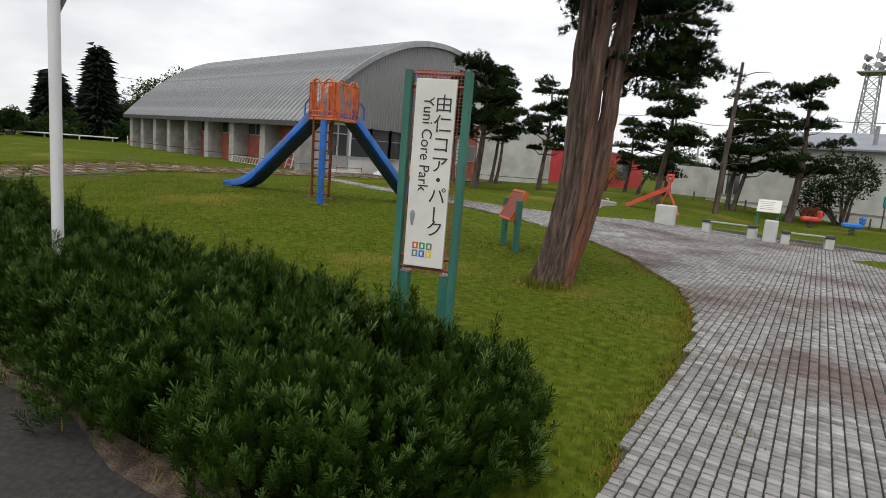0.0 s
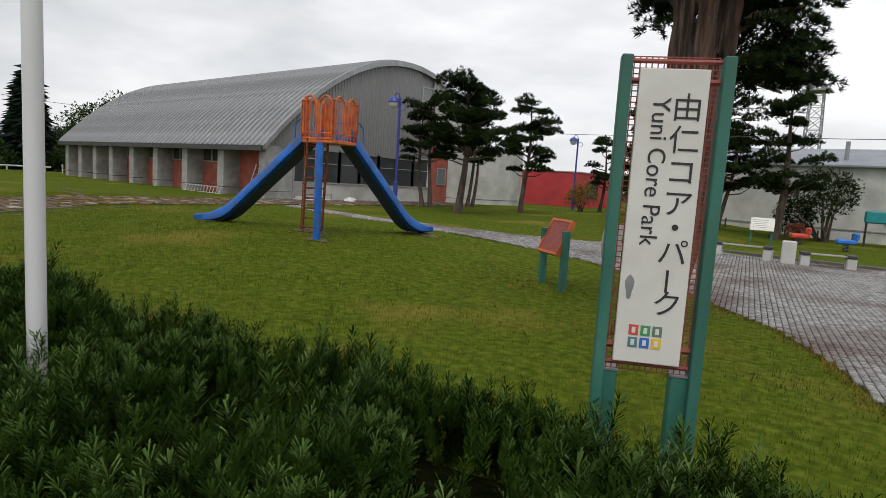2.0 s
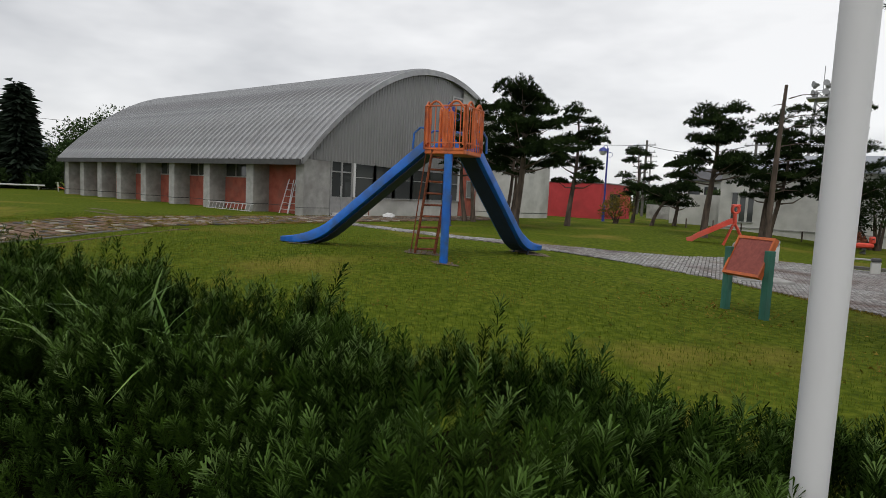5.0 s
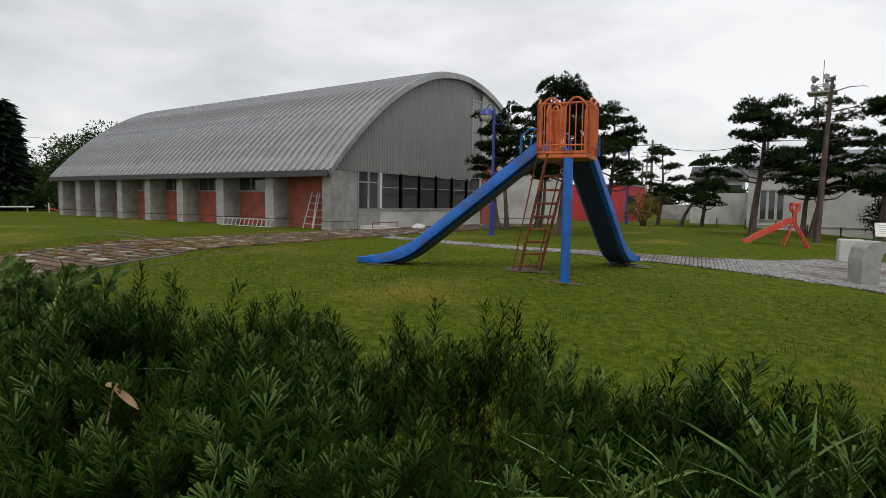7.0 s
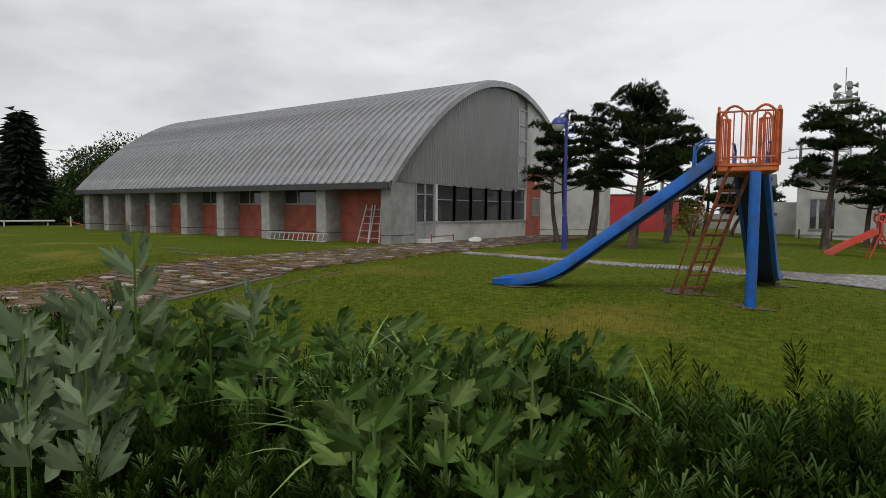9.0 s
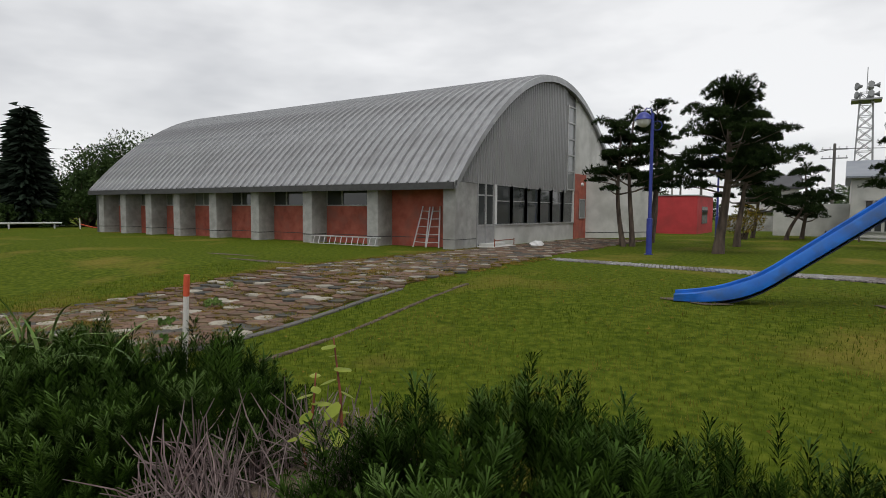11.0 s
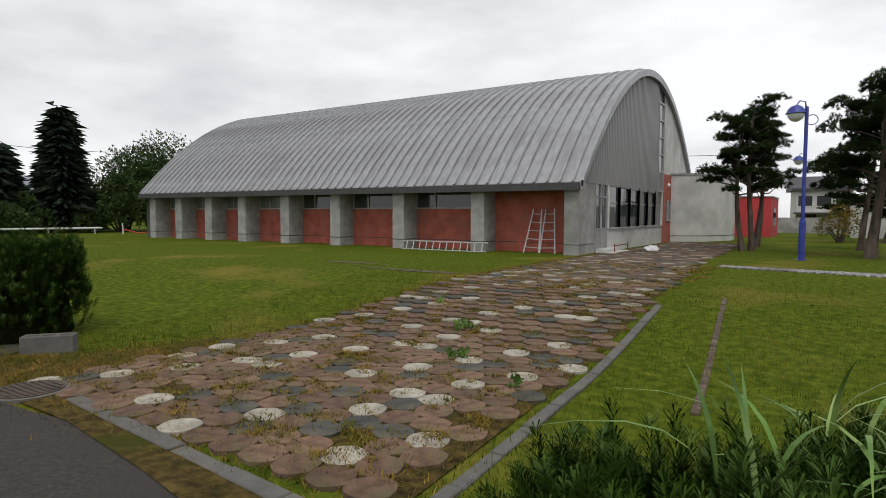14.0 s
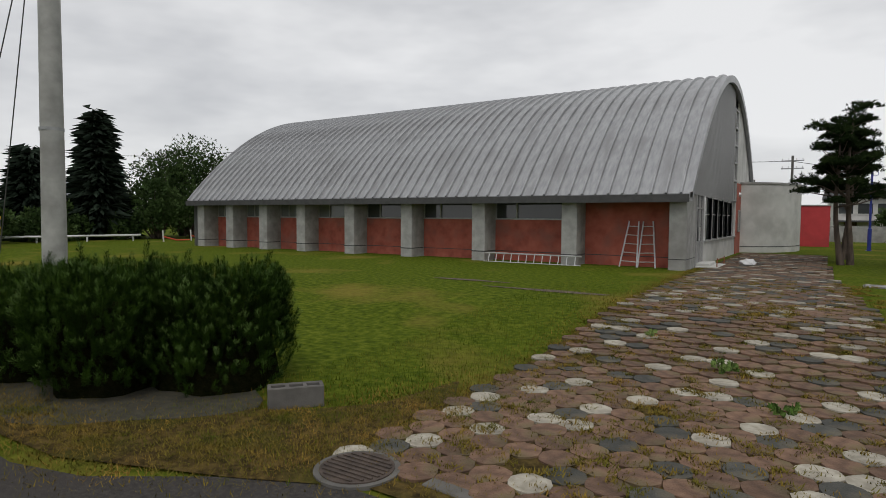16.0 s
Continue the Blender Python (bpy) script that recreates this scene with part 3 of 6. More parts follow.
def chute(ang, lip, z_end, label, under):
    """A trough from the platform down to the ground: half-round section with side walls."""
    d = Vector((math.cos(ang), math.sin(ang), 0))
    sd = Vector((-d.y, d.x, 0))
    prof = []
    for i in range(25):
        t = i / 24
        run = R - 0.02 + (lip - R) * t
        if t < 0.62:
            z = PZ + 0.08 - (PZ + 0.08 - 0.42) * (t / 0.62)
        else:
            q = (t - 0.62) / 0.38
            z = 0.42 - (0.42 - z_end) * (1 - (1 - q) ** 3.0)
        prof.append((run, z))
    sec = [(-0.27, 0.22), (-0.25, 0.2), (-0.25, 0.03), (-0.14, 0.0), (0.14, 0.0), (0.25, 0.03), (0.25, 0.2), (0.27, 0.22), (0.29, 0.18), (0.28, -0.02), (0.15, -0.06), (-0.15, -0.06), (-0.28, -0.02), (-0.29, 0.18)]
    bm = B()
    prev = None
    for i, (run, z) in enumerate(prof):
        k = 1.0 if i < 18 else 1.0 - 0.55 * (i - 18) / 6
        cur = [bm.verts.new(d * run + sd * a + Vector((0, 0, z + (b * k if b > 0 else b)))) for a, b in sec]
        if prev:
            for j in range(len(sec)):
                f = bm.faces.new((prev[j], prev[(j + 1) % len(sec)], cur[(j + 1) % len(sec)], cur[j]))
        else:
            bm.faces.new(cur[::-1])
        prev = cur
    bm.faces.new(prev)
    ch = part("chute", bm, BLUE, slide, label, smooth=True)
    # dark plate below, and a pair of short feet
    bm = B()
    prev = None
    for run, z in prof[:20]:
        cur = [bm.verts.new(d * run + sd * a + Vector((0, 0, z - 0.075 + h))) for a, h in ((-0.2, 0), (0.2, 0), (0.2, -0.02), (-0.2, -0.02))]
        if prev:
            for j in range(4):
                bm.faces.new((prev[j], prev[(j + 1) % 4], cur[(j + 1) % 4], cur[j]))
        prev = cur
    part("underside", bm, NAVY, ch, "dark blue underside plate")
    run, z = prof[20]
    for s in (-0.2, 0.2):
        part("foot", tube(B(), [d * run + sd * s + Vector((0, 0, z - 0.03)), d * (run - 0.12) + sd * s + Vector((0, 0, G0 - 0.1))], 0.025, 6), NAVY, ch)
    # hooped grab bar at the entry
    for s in (-0.29, 0.29):
        pts = [d * (R + 0.02) + sd * s + Vector((0, 0, PZ + 0.45)), d * (R + 0.2) + sd * s + Vector((0, 0, PZ + 0.46)), d * (R + 0.34) + sd * s + Vector((0, 0, PZ + 0.34)), d * (R + 0.36) + sd * s + Vector((0, 0, PZ + 0.02))]
        part("grab_bar", tube(B(), pts, 0.022, 6), BLUE, ch)


chute(radians(178), 4.4, 0.03, "long blue metal chute", NAVY)
chute(radians(78), 3.6, 0.03, "second blue metal chute", NAVY)
bm = box(B(), (-R, -R, PZ - 0.09), (R, R, PZ))
part("platform", bm, ORANGE, slide, "worn orange platform", bevel=0.015)
part("kick_rail", box(B(), (-R, -R - 0.012, PZ + 0.0), (R, -R + 0.012, PZ + 0.04)), ORANGE, slide)
pb = Vector((-10.61, 12.15, 0)) - C
pl = Matrix.Rotation(-AX, 3, 'Z') @ pb
part("post", tube(B(), [(pl.x, pl.y, G0 - 0.2), (pl.x, pl.y, PZ - 0.09)], 0.085, 14), BLUE, slide, "blue steel post", smooth=True)


def guard(p0, p1, hoops):
    """One orange guard: posts, top and low rail, upright bars and rounded hoops."""
    a, b = Vector((*p0, 0)), Vector((*p1, 0))
    g = part("guard_rail", tube(B(), [a + Vector((0, 0, PZ + 0.87)), b + Vector((0, 0, PZ + 0.87))], 0.018, 6), ORANGE, slide)
    part("low_rail", tube(B(), [a + Vector((0, 0, PZ + 0.14)), b + Vector((0, 0, PZ + 0.14))], 0.016, 6), ORANGE, g)
    n = 8
    for k in range(n + 1):
        p = a.lerp(b, k / n)
        r = 0.024 if k in (0, n) else 0.011
        part("bar", tube(B(), [p + Vector((0, 0, PZ)), p + Vector((0, 0, PZ + 0.87))], r, 6), ORANGE, g)
    for h in range(hoops):
        c0, c1 = a.lerp(b, (h + 0.08) / hoops), a.lerp(b, (h + 0.92) / hoops)
        pts = [c0 + Vector((0, 0, PZ + 0.1)), c0 + Vector((0, 0, PZ + 0.8))]
        for q in range(1, 8):
            w = q / 8
            pts.append(c0.lerp(c1, w) + Vector((0, 0, PZ + 0.81 + 0.15 * math.sin(math.pi * w))))
        pts += [c1 + Vector((0, 0, PZ + 0.8)), c1 + Vector((0, 0, PZ + 0.1))]
        part("hoop", tube(B(), pts, 0.022, 6), ORANGE, g)


guard((-R, -R), (R, -R), 2)
guard((R, -R), (R, R), 2)
guard((-R, -R), (-R, -R + 0.22), 1)
guard((-R, R), (-R, R - 0.22), 1)
guard((-R, R), (-R + 0.2, R), 1)
guard((R - 0.22, R), (R, R), 1)
# raking ladder, rusty
lb = Matrix.Rotation(-AX, 3, 'Z') @ (Vector((-11.75, 12.9, 0)) - C)
lt = Matrix.Rotation(-AX, 3, 'Z') @ (Vector((-10.85, 12.28, 0)) - C)
ld = (lt - lb).normalized()
ls = Vector((-ld.y, ld.x, 0))
ladder = part("ladder", tube(B(), [lb + ls * 0.23 + Vector((0, 0, G0 - 0.1)), lt + ls * 0.23 + Vector((0, 0, PZ))], 0.03, 6), RUST, slide, "rusty raking ladder")
part("stile", tube(B(), [lb - ls * 0.23 + Vector((0, 0, G0 - 0.1)), lt - ls * 0.23 + Vector((0, 0, PZ))], 0.03, 6), RUST, ladder)
for s in (-0.27, 0.27):
    part("hand_rail", tube(B(), [lb + ls * s - ld * 0.12 + Vector((0, 0, G0 + 0.1)), lt + ls * s - ld * 0.25 + Vector((0, 0, PZ + 0.1))], 0.014, 6), RUST, ladder)
for k in range(9):
    t = (k + 0.8) / 9.4
    o = lb.lerp(lt, t) + Vector((0, 0, G0 + (PZ - G0) * t))
    part("rung", tube(B(), [o - ls * 0.23, o + ls * 0.23], 0.022, 6), RUST, ladder)


# ---- park sign ----
SD = Vector((0.87, 0.49, 0))
sign = thing("park_sign", (-0.87, 6.83, -0.17), "upright white park name board between green posts", "sign", rz=math.degrees(math.atan2(SD.y, SD.x)))
sign.scale = (1.24, 1.15, 1.19)
for s in (-1, 1):
    part("post", box(B(), (s * 0.214 - 0.025, -0.045, -0.65), (s * 0.214 + 0.025, 0.045, 1.99)), GREENPOST, sign, "weathered green square post", bevel=0.005)
for s0, s1 in ((-0.205, -0.125), (0.115, 0.195)):
    stub = part("post_stub", box(B(), (s0, 0.0, -0.65), (s1, 0.09, 0.49)), GREENPOST, sign, "short green inner post", bevel=0.006)
    part("stub_cap", box(B(), (s0 - 0.004, -0.004, 0.491), (s1 + 0.004, 0.094, 0.5)), GALV, stub)
panel = part("panel", box(B(), (-0.155, -0.03, 0.55), (0.14, 0.0, 1.93)), SIGNWHITE, sign, "white enamel name panel with scuffs", bevel=0.003)
for z in (0.535, 1.97):
    part("cross_bar", tube(B(), [(-0.19, 0.015, z), (0.19, 0.015, z)], 0.012, 6), BROWNRED, sign)
part("cross_bar", tube(B(), [(-0.19, 0.02, 1.88), (0.19, 0.02, 1.88)], 0.016, 6), BROWNRED, sign)
part("cross_bar", tube(B(), [(-0.19, 0.02, 0.62), (0.19, 0.02, 0.62)], 0.016, 6), BROWNRED, sign)
bm = B()
for k in range(15):
    x = -0.18 + 0.36 * k / 14
    box(bm, (x - 0.0025, 0.012, 0.5), (x + 0.0025, 0.017, 1.99))
for k in range(58):
    z = 0.5 + 1.49 * k / 57
    box(bm, (-0.185, 0.017, z - 0.0025), (0.185, 0.022, z + 0.0025))
part("wire_mesh", bm, BROWNRED, sign, "red brown welded mesh")


def lettering(text, size, m, parent, material, name="lettering"):
    cu = bpy.data.curves.new(name, 'FONT')
    cu.body, cu.size, cu.extrude = text, size * U, 0.0006
    cu.align_x, cu.align_y = 'CENTER', 'CENTER'
    tmp = bpy.data.objects.new(name, cu)
    scene.collection.objects.link(tmp)
    dg = bpy.context.evaluated_depsgraph_get()
    me = bpy.data.meshes.new_from_object(tmp.evaluated_get(dg))
    bpy.data.objects.remove(tmp)
    me.materials.clear()
    me.materials.append(material)
    ob = new(name, me)
    ob.parent = parent
    ob.matrix_basis = m
    return ob


def on_panel(x, z, spin=0.0):
    return Matrix.Translation((x * U, -0.0325 * U, z * U)) @ Matrix.Rotation(radians(90), 4, 'X') @ Matrix.Rotation(radians(spin), 4, 'Z')


for ch, z, spin in (("由", 1.75, 0), ("仁", 1.605, 0), ("コ", 1.46, 0), ("ア", 1.315, 0), ("・", 1.2, 0), ("パ", 1.085, 0), ("ー", 0.955, 90), ("ク", 0.84, 0)):
    lettering(ch, 0.135, on_panel(0.058, z, spin), panel, BLACK)
lettering("Yuni Core Park", 0.108, on_panel(-0.055, 1.46, -90), panel, BLACK)
COLS = [plain("tile_red", (0.6, 0.08, 0.05)), plain("tile_green", (0.05, 0.3, 0.1)), plain("tile_grey_green", (0.12, 0.2, 0.14)), plain("tile_teal", (0.1, 0.2, 0.22)), plain("tile_blue", (0.03, 0.15, 0.5)), plain("tile_yellow", (0.75, 0.5, 0.03))]
for k in range(6):
    x, z = -0.075 + 0.052 * (k % 3), 0.71 - 0.06 * (k // 3)
    part("logo_square", box(B(), (x - 0.021, -0.033, z - 0.025), (x + 0.021, -0.0305, z + 0.025)), COLS[k], panel)
    part("logo_mark", box(B(), (x - 0.008, -0.0345, z - 0.014), (x + 0.008, -0.0332, z + 0.014)), SIGNWHITE, panel)
bm = B()
vs = [bm.verts.new((-0.112 + 0.018 * math.cos(a) * (1 + 0.3 * math.sin(3 * a)), -0.0322, 0.915 + 0.06 * math.sin(a))) for a in np.linspace(0, TAU, 17)[:16]]
bm.faces.new(vs)
part("scuff", bm, GALV, panel, "scraped grey patch")


# ---- traffic sign pole seen from behind ----
tp = thing("road_sign_pole", (-3.45, 4.55, 0), "white steel pole with a triangular road sign seen from behind", "road sign")
part("pole", tube(B(), [(0, 0, -0.6), (0, 0, 3.2)], 0.05, 18), POLEWHITE, tp, smooth=True)
bm = B()
cc = [(-0.0, 2.44), (0.45, 3.16), (-0.45, 3.16)]
lo = [bm.verts.new((x * 0.85 + 0.0, y0, z)) for y0 in (0.06,) for x, z in cc]
hi = [bm.verts.new((x * 0.85 + 0.0, 0.072, z)) for x, z in cc]
bm.faces.new(lo)
bm.faces.new(hi[::-1])
for i in range(3):
    bm.faces.new((lo[i], hi[i], hi[(i + 1) % 3], lo[(i + 1) % 3]))
tri = part("sign_plate", bm, GALV, tp, "grey back of an inverted triangle plate")
tri.rotation_euler.z = radians(40)
for z in (2.72, 3.02):
    part("bracket", box(B(), (-0.06, -0.06, z), (0.06, 0.062, z + 0.04)), GALV, tp)


# ---- polygons ----
def inside(poly, x, y):
    x, y = np.asarray(x), np.asarray(y)
    hit = np.zeros(x.shape, bool)
    for (x0, y0), (x1, y1) in zip(poly, poly[1:] + poly[:1]):
        c = (y0 > y) != (y1 > y)
        with np.errstate(divide="ignore", invalid="ignore"):
            hit ^= c & (x < (x1 - x0) * (y - y0) / (y1 - y0 if y1 != y0 else 1e-9) + x0)
    return hit


# ---- dwarf pine hedge ----
RNG = np.random.default_rng(7)
SHOOTS = [shoot_mesh(RNG, n, 0.145, 0.04, 0.0028, 0.76, 0.62, True) for n in (70, 60, 74)]


def dome(u, th, cx, cy, rx, ry, h, z0, seed):
    """Point and normal on a lumpy mound; u is round, th is height angle."""
    lump = 1 + 0.09 * np.sin(3 * u + seed) + 0.06 * np.sin(7 * u + 2.1 * seed) + 0.07 * np.sin(5 * th + seed)
    c = np.cos(th) ** 0.45
    x = cx + rx * c * np.cos(u) * lump
    y = cy + ry * c * np.sin(u) * lump
    z = z0 + h * np.sin(th) ** 0.62 * (1 + 0.1 * np.sin(4 * u + 3 * seed) * np.cos(th))
    n = np.stack([np.cos(u) * np.cos(th) / rx, np.sin(u) * np.cos(th) / ry, np.sin(th) / h + 0 * u], -1)
    n /= np.linalg.norm(n, axis=-1, keepdims=True)
    return np.stack([x, y, z], -1), n


def pine_shrub(cx, cy, rx, ry, h, count, label, group, size=1.0, name="dwarf_pine_shrub"):
    seed = cx * 3.7 + cy
    count = int(count * 1.3)
    z0 = gz(cx, cy) - 0.02
    t = thing(name, (0, 0, 0), label, "shrub", group)
    rng = np.random.default_rng(int(abs(seed) * 1000) % 99991)
    u = rng.random(count) * TAU
    th = np.arcsin(rng.random(count) ** 0.75)
    p, n = dome(u, th, cx, cy, rx, ry, h, z0, seed)
    depth = rng.random(count) ** 1.3 * 0.24
    p -= n * depth[:, None]
    fwd = 0.42 * n + np.array([0, 0, 0.82]) + rng.normal(size=(count, 3)) * 0.12
    s = size * (0.65 + 0.6 * rng.random(count))
    tall = (rng.random(count) < 0.1) & (depth < 0.12)
    s[tall] *= 1.25
    p[tall, 2] += 0.02 + 0.1 * rng.random(tall.sum())
    vs, fs, ms, k = [], [], [], 0
    pick = rng.integers(0, 3, count)
    for i in range(3):
        q = pick == i
        v, f = scatter(*SHOOTS[i], p[q], fwd[q], s[q], rng)
        vs.append(v)
        fs.append(f + k)
        nn = len(SHOOTS[i][1])
        fresh = (rng.random((q.sum(), 1)) < 0.6) & (depth[q][:, None] < 0.1)
        ms.append(((np.arange(nn)[None] > 0.7 * nn) & fresh).ravel())
        k += len(v)
    fol = tagged(link("foliage", np.concatenate(vs), np.concatenate(fs), NEEDLE, t, "dense dark green pine shoots with paler tips"), kind="stuff")
    fol.data.materials.append(NEEDLE_TIP)
    fol.data.polygons.foreach_set("material_index", np.concatenate(ms).astype(np.int32))
    # solid dome under the shoots, its near-black colour standing in for inner shade
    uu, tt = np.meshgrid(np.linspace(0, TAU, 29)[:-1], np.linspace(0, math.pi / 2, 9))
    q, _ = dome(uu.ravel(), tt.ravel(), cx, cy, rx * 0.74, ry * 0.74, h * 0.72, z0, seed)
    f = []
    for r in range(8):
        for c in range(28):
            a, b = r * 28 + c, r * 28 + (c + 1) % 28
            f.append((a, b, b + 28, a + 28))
    link("inner_dome", q, np.array(f), CORE, t, "near-black filler dome painted as shade between the shoots", smooth=True)
    return t


HEDGE = ((0.15, 5.45, 1.0, 1.0, 0.8, 2300), (-1.05, 5.2, 1.15, 1.12, 0.83, 2600), (-2.25, 4.95, 1.1, 1.1, 0.86, 2400), (-3.4, 4.75, 0.95, 0.95, 0.92, 1900), (-4.6, 4.5, 1.05, 0.95, 1.0, 2000),
         (-6.0, 4.3, 0.95, 0.8, 1.1, 1700), (-7.3, 3.9, 1.1, 0.85, 1.12, 2000), (-8.65, 3.6, 1.1, 0.85, 1.12, 2000), (-10.0, 3.4, 1.1, 0.85, 1.06, 1900),
         (-11.4, 3.25, 1.1, 0.85, 0.9, 1500), (-12.8, 3.05, 1.05, 0.85, 0.88, 1500), (-13.75, 2.9, 0.66, 0.75, 0.98, 1400),
         (-15.85, 2.8, 0.92, 0.85, 0.96, 1900), (-17.05, 2.55, 0.95, 0.85, 0.9, 1900), (-17.95, 2.3, 0.66, 0.68, 0.8, 1250))
FARX = [c[0] for c in HEDGE][::-1]
FARY = [c[1] + c[3] for c in HEDGE][::-1]
for cx, cy, rx, ry, h, n in HEDGE:
    pine_shrub(cx, cy, rx, ry, h, n, "dense dark green dwarf pine shrub beside the footway", "dwarf pine hedge", 1.05)
for cx, cy, rx, ry, h, n in ((-27.5, 3.95, 0.92, 1.0, 1.36, 1900), (-28.5, 3.2, 1.05, 1.1, 1.42, 1900), (-29.9, 3.0, 1.0, 1.1, 1.3, 1500)):
    pine_shrub(cx, cy, rx, ry, h, n, "tall dark green dwarf pine shrub beyond the path", "dwarf pine hedge", 1.15)


# ---- grass, dry edges, weeds ----
def blades(name, pts, height, width, material, label, category, seed, lean=0.5, lift=-0.005):
    rng = np.random.default_rng(seed)
    n = len(pts)
    a = rng.random(n) * TAU
    h = height * (0.5 + rng.random(n))
    side = np.stack([-np.sin(a), np.cos(a), 0 * a], -1) * (width * (0.7 + 0.6 * rng.random(n)))[:, None]
    d = np.stack([np.cos(a), np.sin(a), 0 * a], -1)
    p0 = np.column_stack([pts, ground_z(pts[:, 0], pts[:, 1]) + lift])
    p1 = p0 + d * (h * lean * rng.random(n))[:, None] + np.array([0, 0, 1.0]) * h[:, None]
    v = np.stack([p0 - side, p0 + side, p1], 1).reshape(-1, 3)
    f = np.arange(3 * n).reshape(-1, 3)
    return tagged(link(name, v, f, material), label, category, kind="stuff")


def sample(n, x0, x1, y0, y1, seed, keep):
    rng = np.random.default_rng(seed)
    p = np.column_stack([x0 + (x1 - x0) * rng.random(n), y0 + (y1 - y0) * rng.random(n)])
    return p[keep(p[:, 0], p[:, 1])]


def is_lawn(x, y):
    far = np.interp(x, FARX, FARY)
    return ~inside(PLAZA, x, y) & ~inside(HEXAREA, x, y) & ((y > far - 0.5) | (x < -18.8)) & (y > np.where(x < -24.5, 2.3, np.where(x < -19.5, 2.9, 2.2)))


def near_weight(y, seed):
    return np.random.default_rng(seed).random(len(y)) < np.clip(1.25 - (y - 4) / 10, 0.12, 1)


g1 = sample(210000, -27, 1.2, 2.2, 16, 11, is_lawn)
g1 = g1[near_weight(g1[:, 1], 3)]
blades("lawn_grass", g1, 0.05, 0.0045, BLADE, "short mown grass blades on the lawn", "grass", 1)
rng = np.random.default_rng(21)


def along(poly, n, spread, seed):
    r = np.random.default_rng(seed)
    seg = r.integers(0, len(poly) - 1, n)
    L = np.array([math.dist(a, b) for a, b in zip(poly, poly[1:])])
    seg = r.choice(len(L), n, p=L / L.sum())
    a, b = np.array(poly)[seg], np.array(poly)[seg + 1]
    t = r.random(n)[:, None]
    clump = 0.5 + 0.5 * np.sin(7 * (a + (b - a) * t).sum(1) + 2 * np.sin(3 * (a + (b - a) * t)[:, 0]))
    q = a + (b - a) * t + r.normal(size=(n, 2)) * spread * (0.35 + clump)[:, None]
    return q


edge1 = along(PLAZA[1:13], 9000, 0.13, 5)
edge1 = edge1[~inside([(x + 0.18, y - 0.12) for x, y in PLAZA], edge1[:, 0], edge1[:, 1])]
blades("plaza_edge_grass", edge1, 0.045, 0.006, DRY, "straw coloured dry grass along the paving edge", "grass", 2, 1.2)
edge2 = np.concatenate([along([(-24.6, 2.9), (-24.6, 12), (-24.8, 24)], 13000, 0.26, 6), along([(-25.2, 3.2), (-23.6, 2.85), (-19.6, 3.1)], 4500, 0.22, 8), along([(-19.9, 3.4), (-20.4, 12), (-20.9, 19)], 5000, 0.1, 9), along([(-29.5, 1.9), (-26.6, 2.0), (-24.6, 2.9)], 20000, 0.4, 10), along([(-26.4, 3.1), (-25.0, 3.7), (-24.8, 5.0)], 9000, 0.4, 15)])
blades("path_edge_grass", edge2, 0.045, 0.006, DRY, "straw coloured dry grass along the hall path", "grass", 3, 2.2)
tufts = []
r = np.random.default_rng(31)
for k in range(760):
    c = np.array([-24.5 + 4.5 * r.random() ** 1.05, 3.2 + 15 * r.random() ** 1.4])
    tufts.append(c + r.normal(size=(55, 2)) * (0.03 + 0.06 * r.random()))
blades("path_joint_grass", np.concatenate(tufts), 0.032, 0.008, DRY, "yellow green grass growing between the pavers", "grass", 4, 2.2, 0.02)
soilp = along([(x, footway_edge(x) + 0.18) for x in np.arange(-18.4, 0.5, 0.5)], 5000, 0.16, 12)
blades("hedge_foot_grass", soilp, 0.1, 0.005, DRY, "dry grass at the foot of the hedge", "grass", 6, 1.3)
sheet("hedge_soil", [(x, footway_edge(x) - 0.1 + 0.08 * math.sin(3 * x)) for x in np.arange(-18.6, 0.8, 0.4)] + [(x, footway_edge(x) + 1.3) for x in np.arange(0.4, -18.7, -0.4)], 0.02, SOIL, "dry brown soil under the hedge", "soil")


def blade_leaf(length, width, bend, n=5):
    """A long arching grass leaf along z, bending to +x."""
    v, f = [], []
    for i in range(n + 1):
        t = i / n
        w = width * (1 - t) ** 0.7 * (0.5 + 0.8 * min(1, 3 * t))
        x, z = bend * t ** 2.2 * length, length * t * (1 - 0.35 * bend * t)
        v += [(x, -w, z), (x, w, z)]
    for i in range(n):
        a = 2 * i
        f.append((a, a + 1, a + 3, a + 2))
    return np.array(v), np.array(f)


def lobed_leaf(length, width):
    """A toothed leaf along z, folded on its midrib."""
    pts = [(0, 0), (0.2, 0.14), (0.58, 0.52), (0.2, 0.44), (0.46, 0.82), (0.16, 0.66), (0.17, 0.84), (0, 1)]
    v = [(0, 0, 0), (0, 0, 0.4 * length), (0, 0, length)]
    f = []
    for s in (-1, 1):
        k = len(v)
        v += [(s * a * width, -abs(a) * width * 0.25, b * length) for a, b in pts[1:-1]]
        ids = list(range(k, k + 6))
        f += [(0, ids[0], ids[1], 1), (1, ids[1], ids[2], ids[3]), (1, ids[3], ids[4], ids[5]), (1, ids[5], 2, 2)]
    return np.array(v, float), [tuple(dict.fromkeys(q)) for q in f]


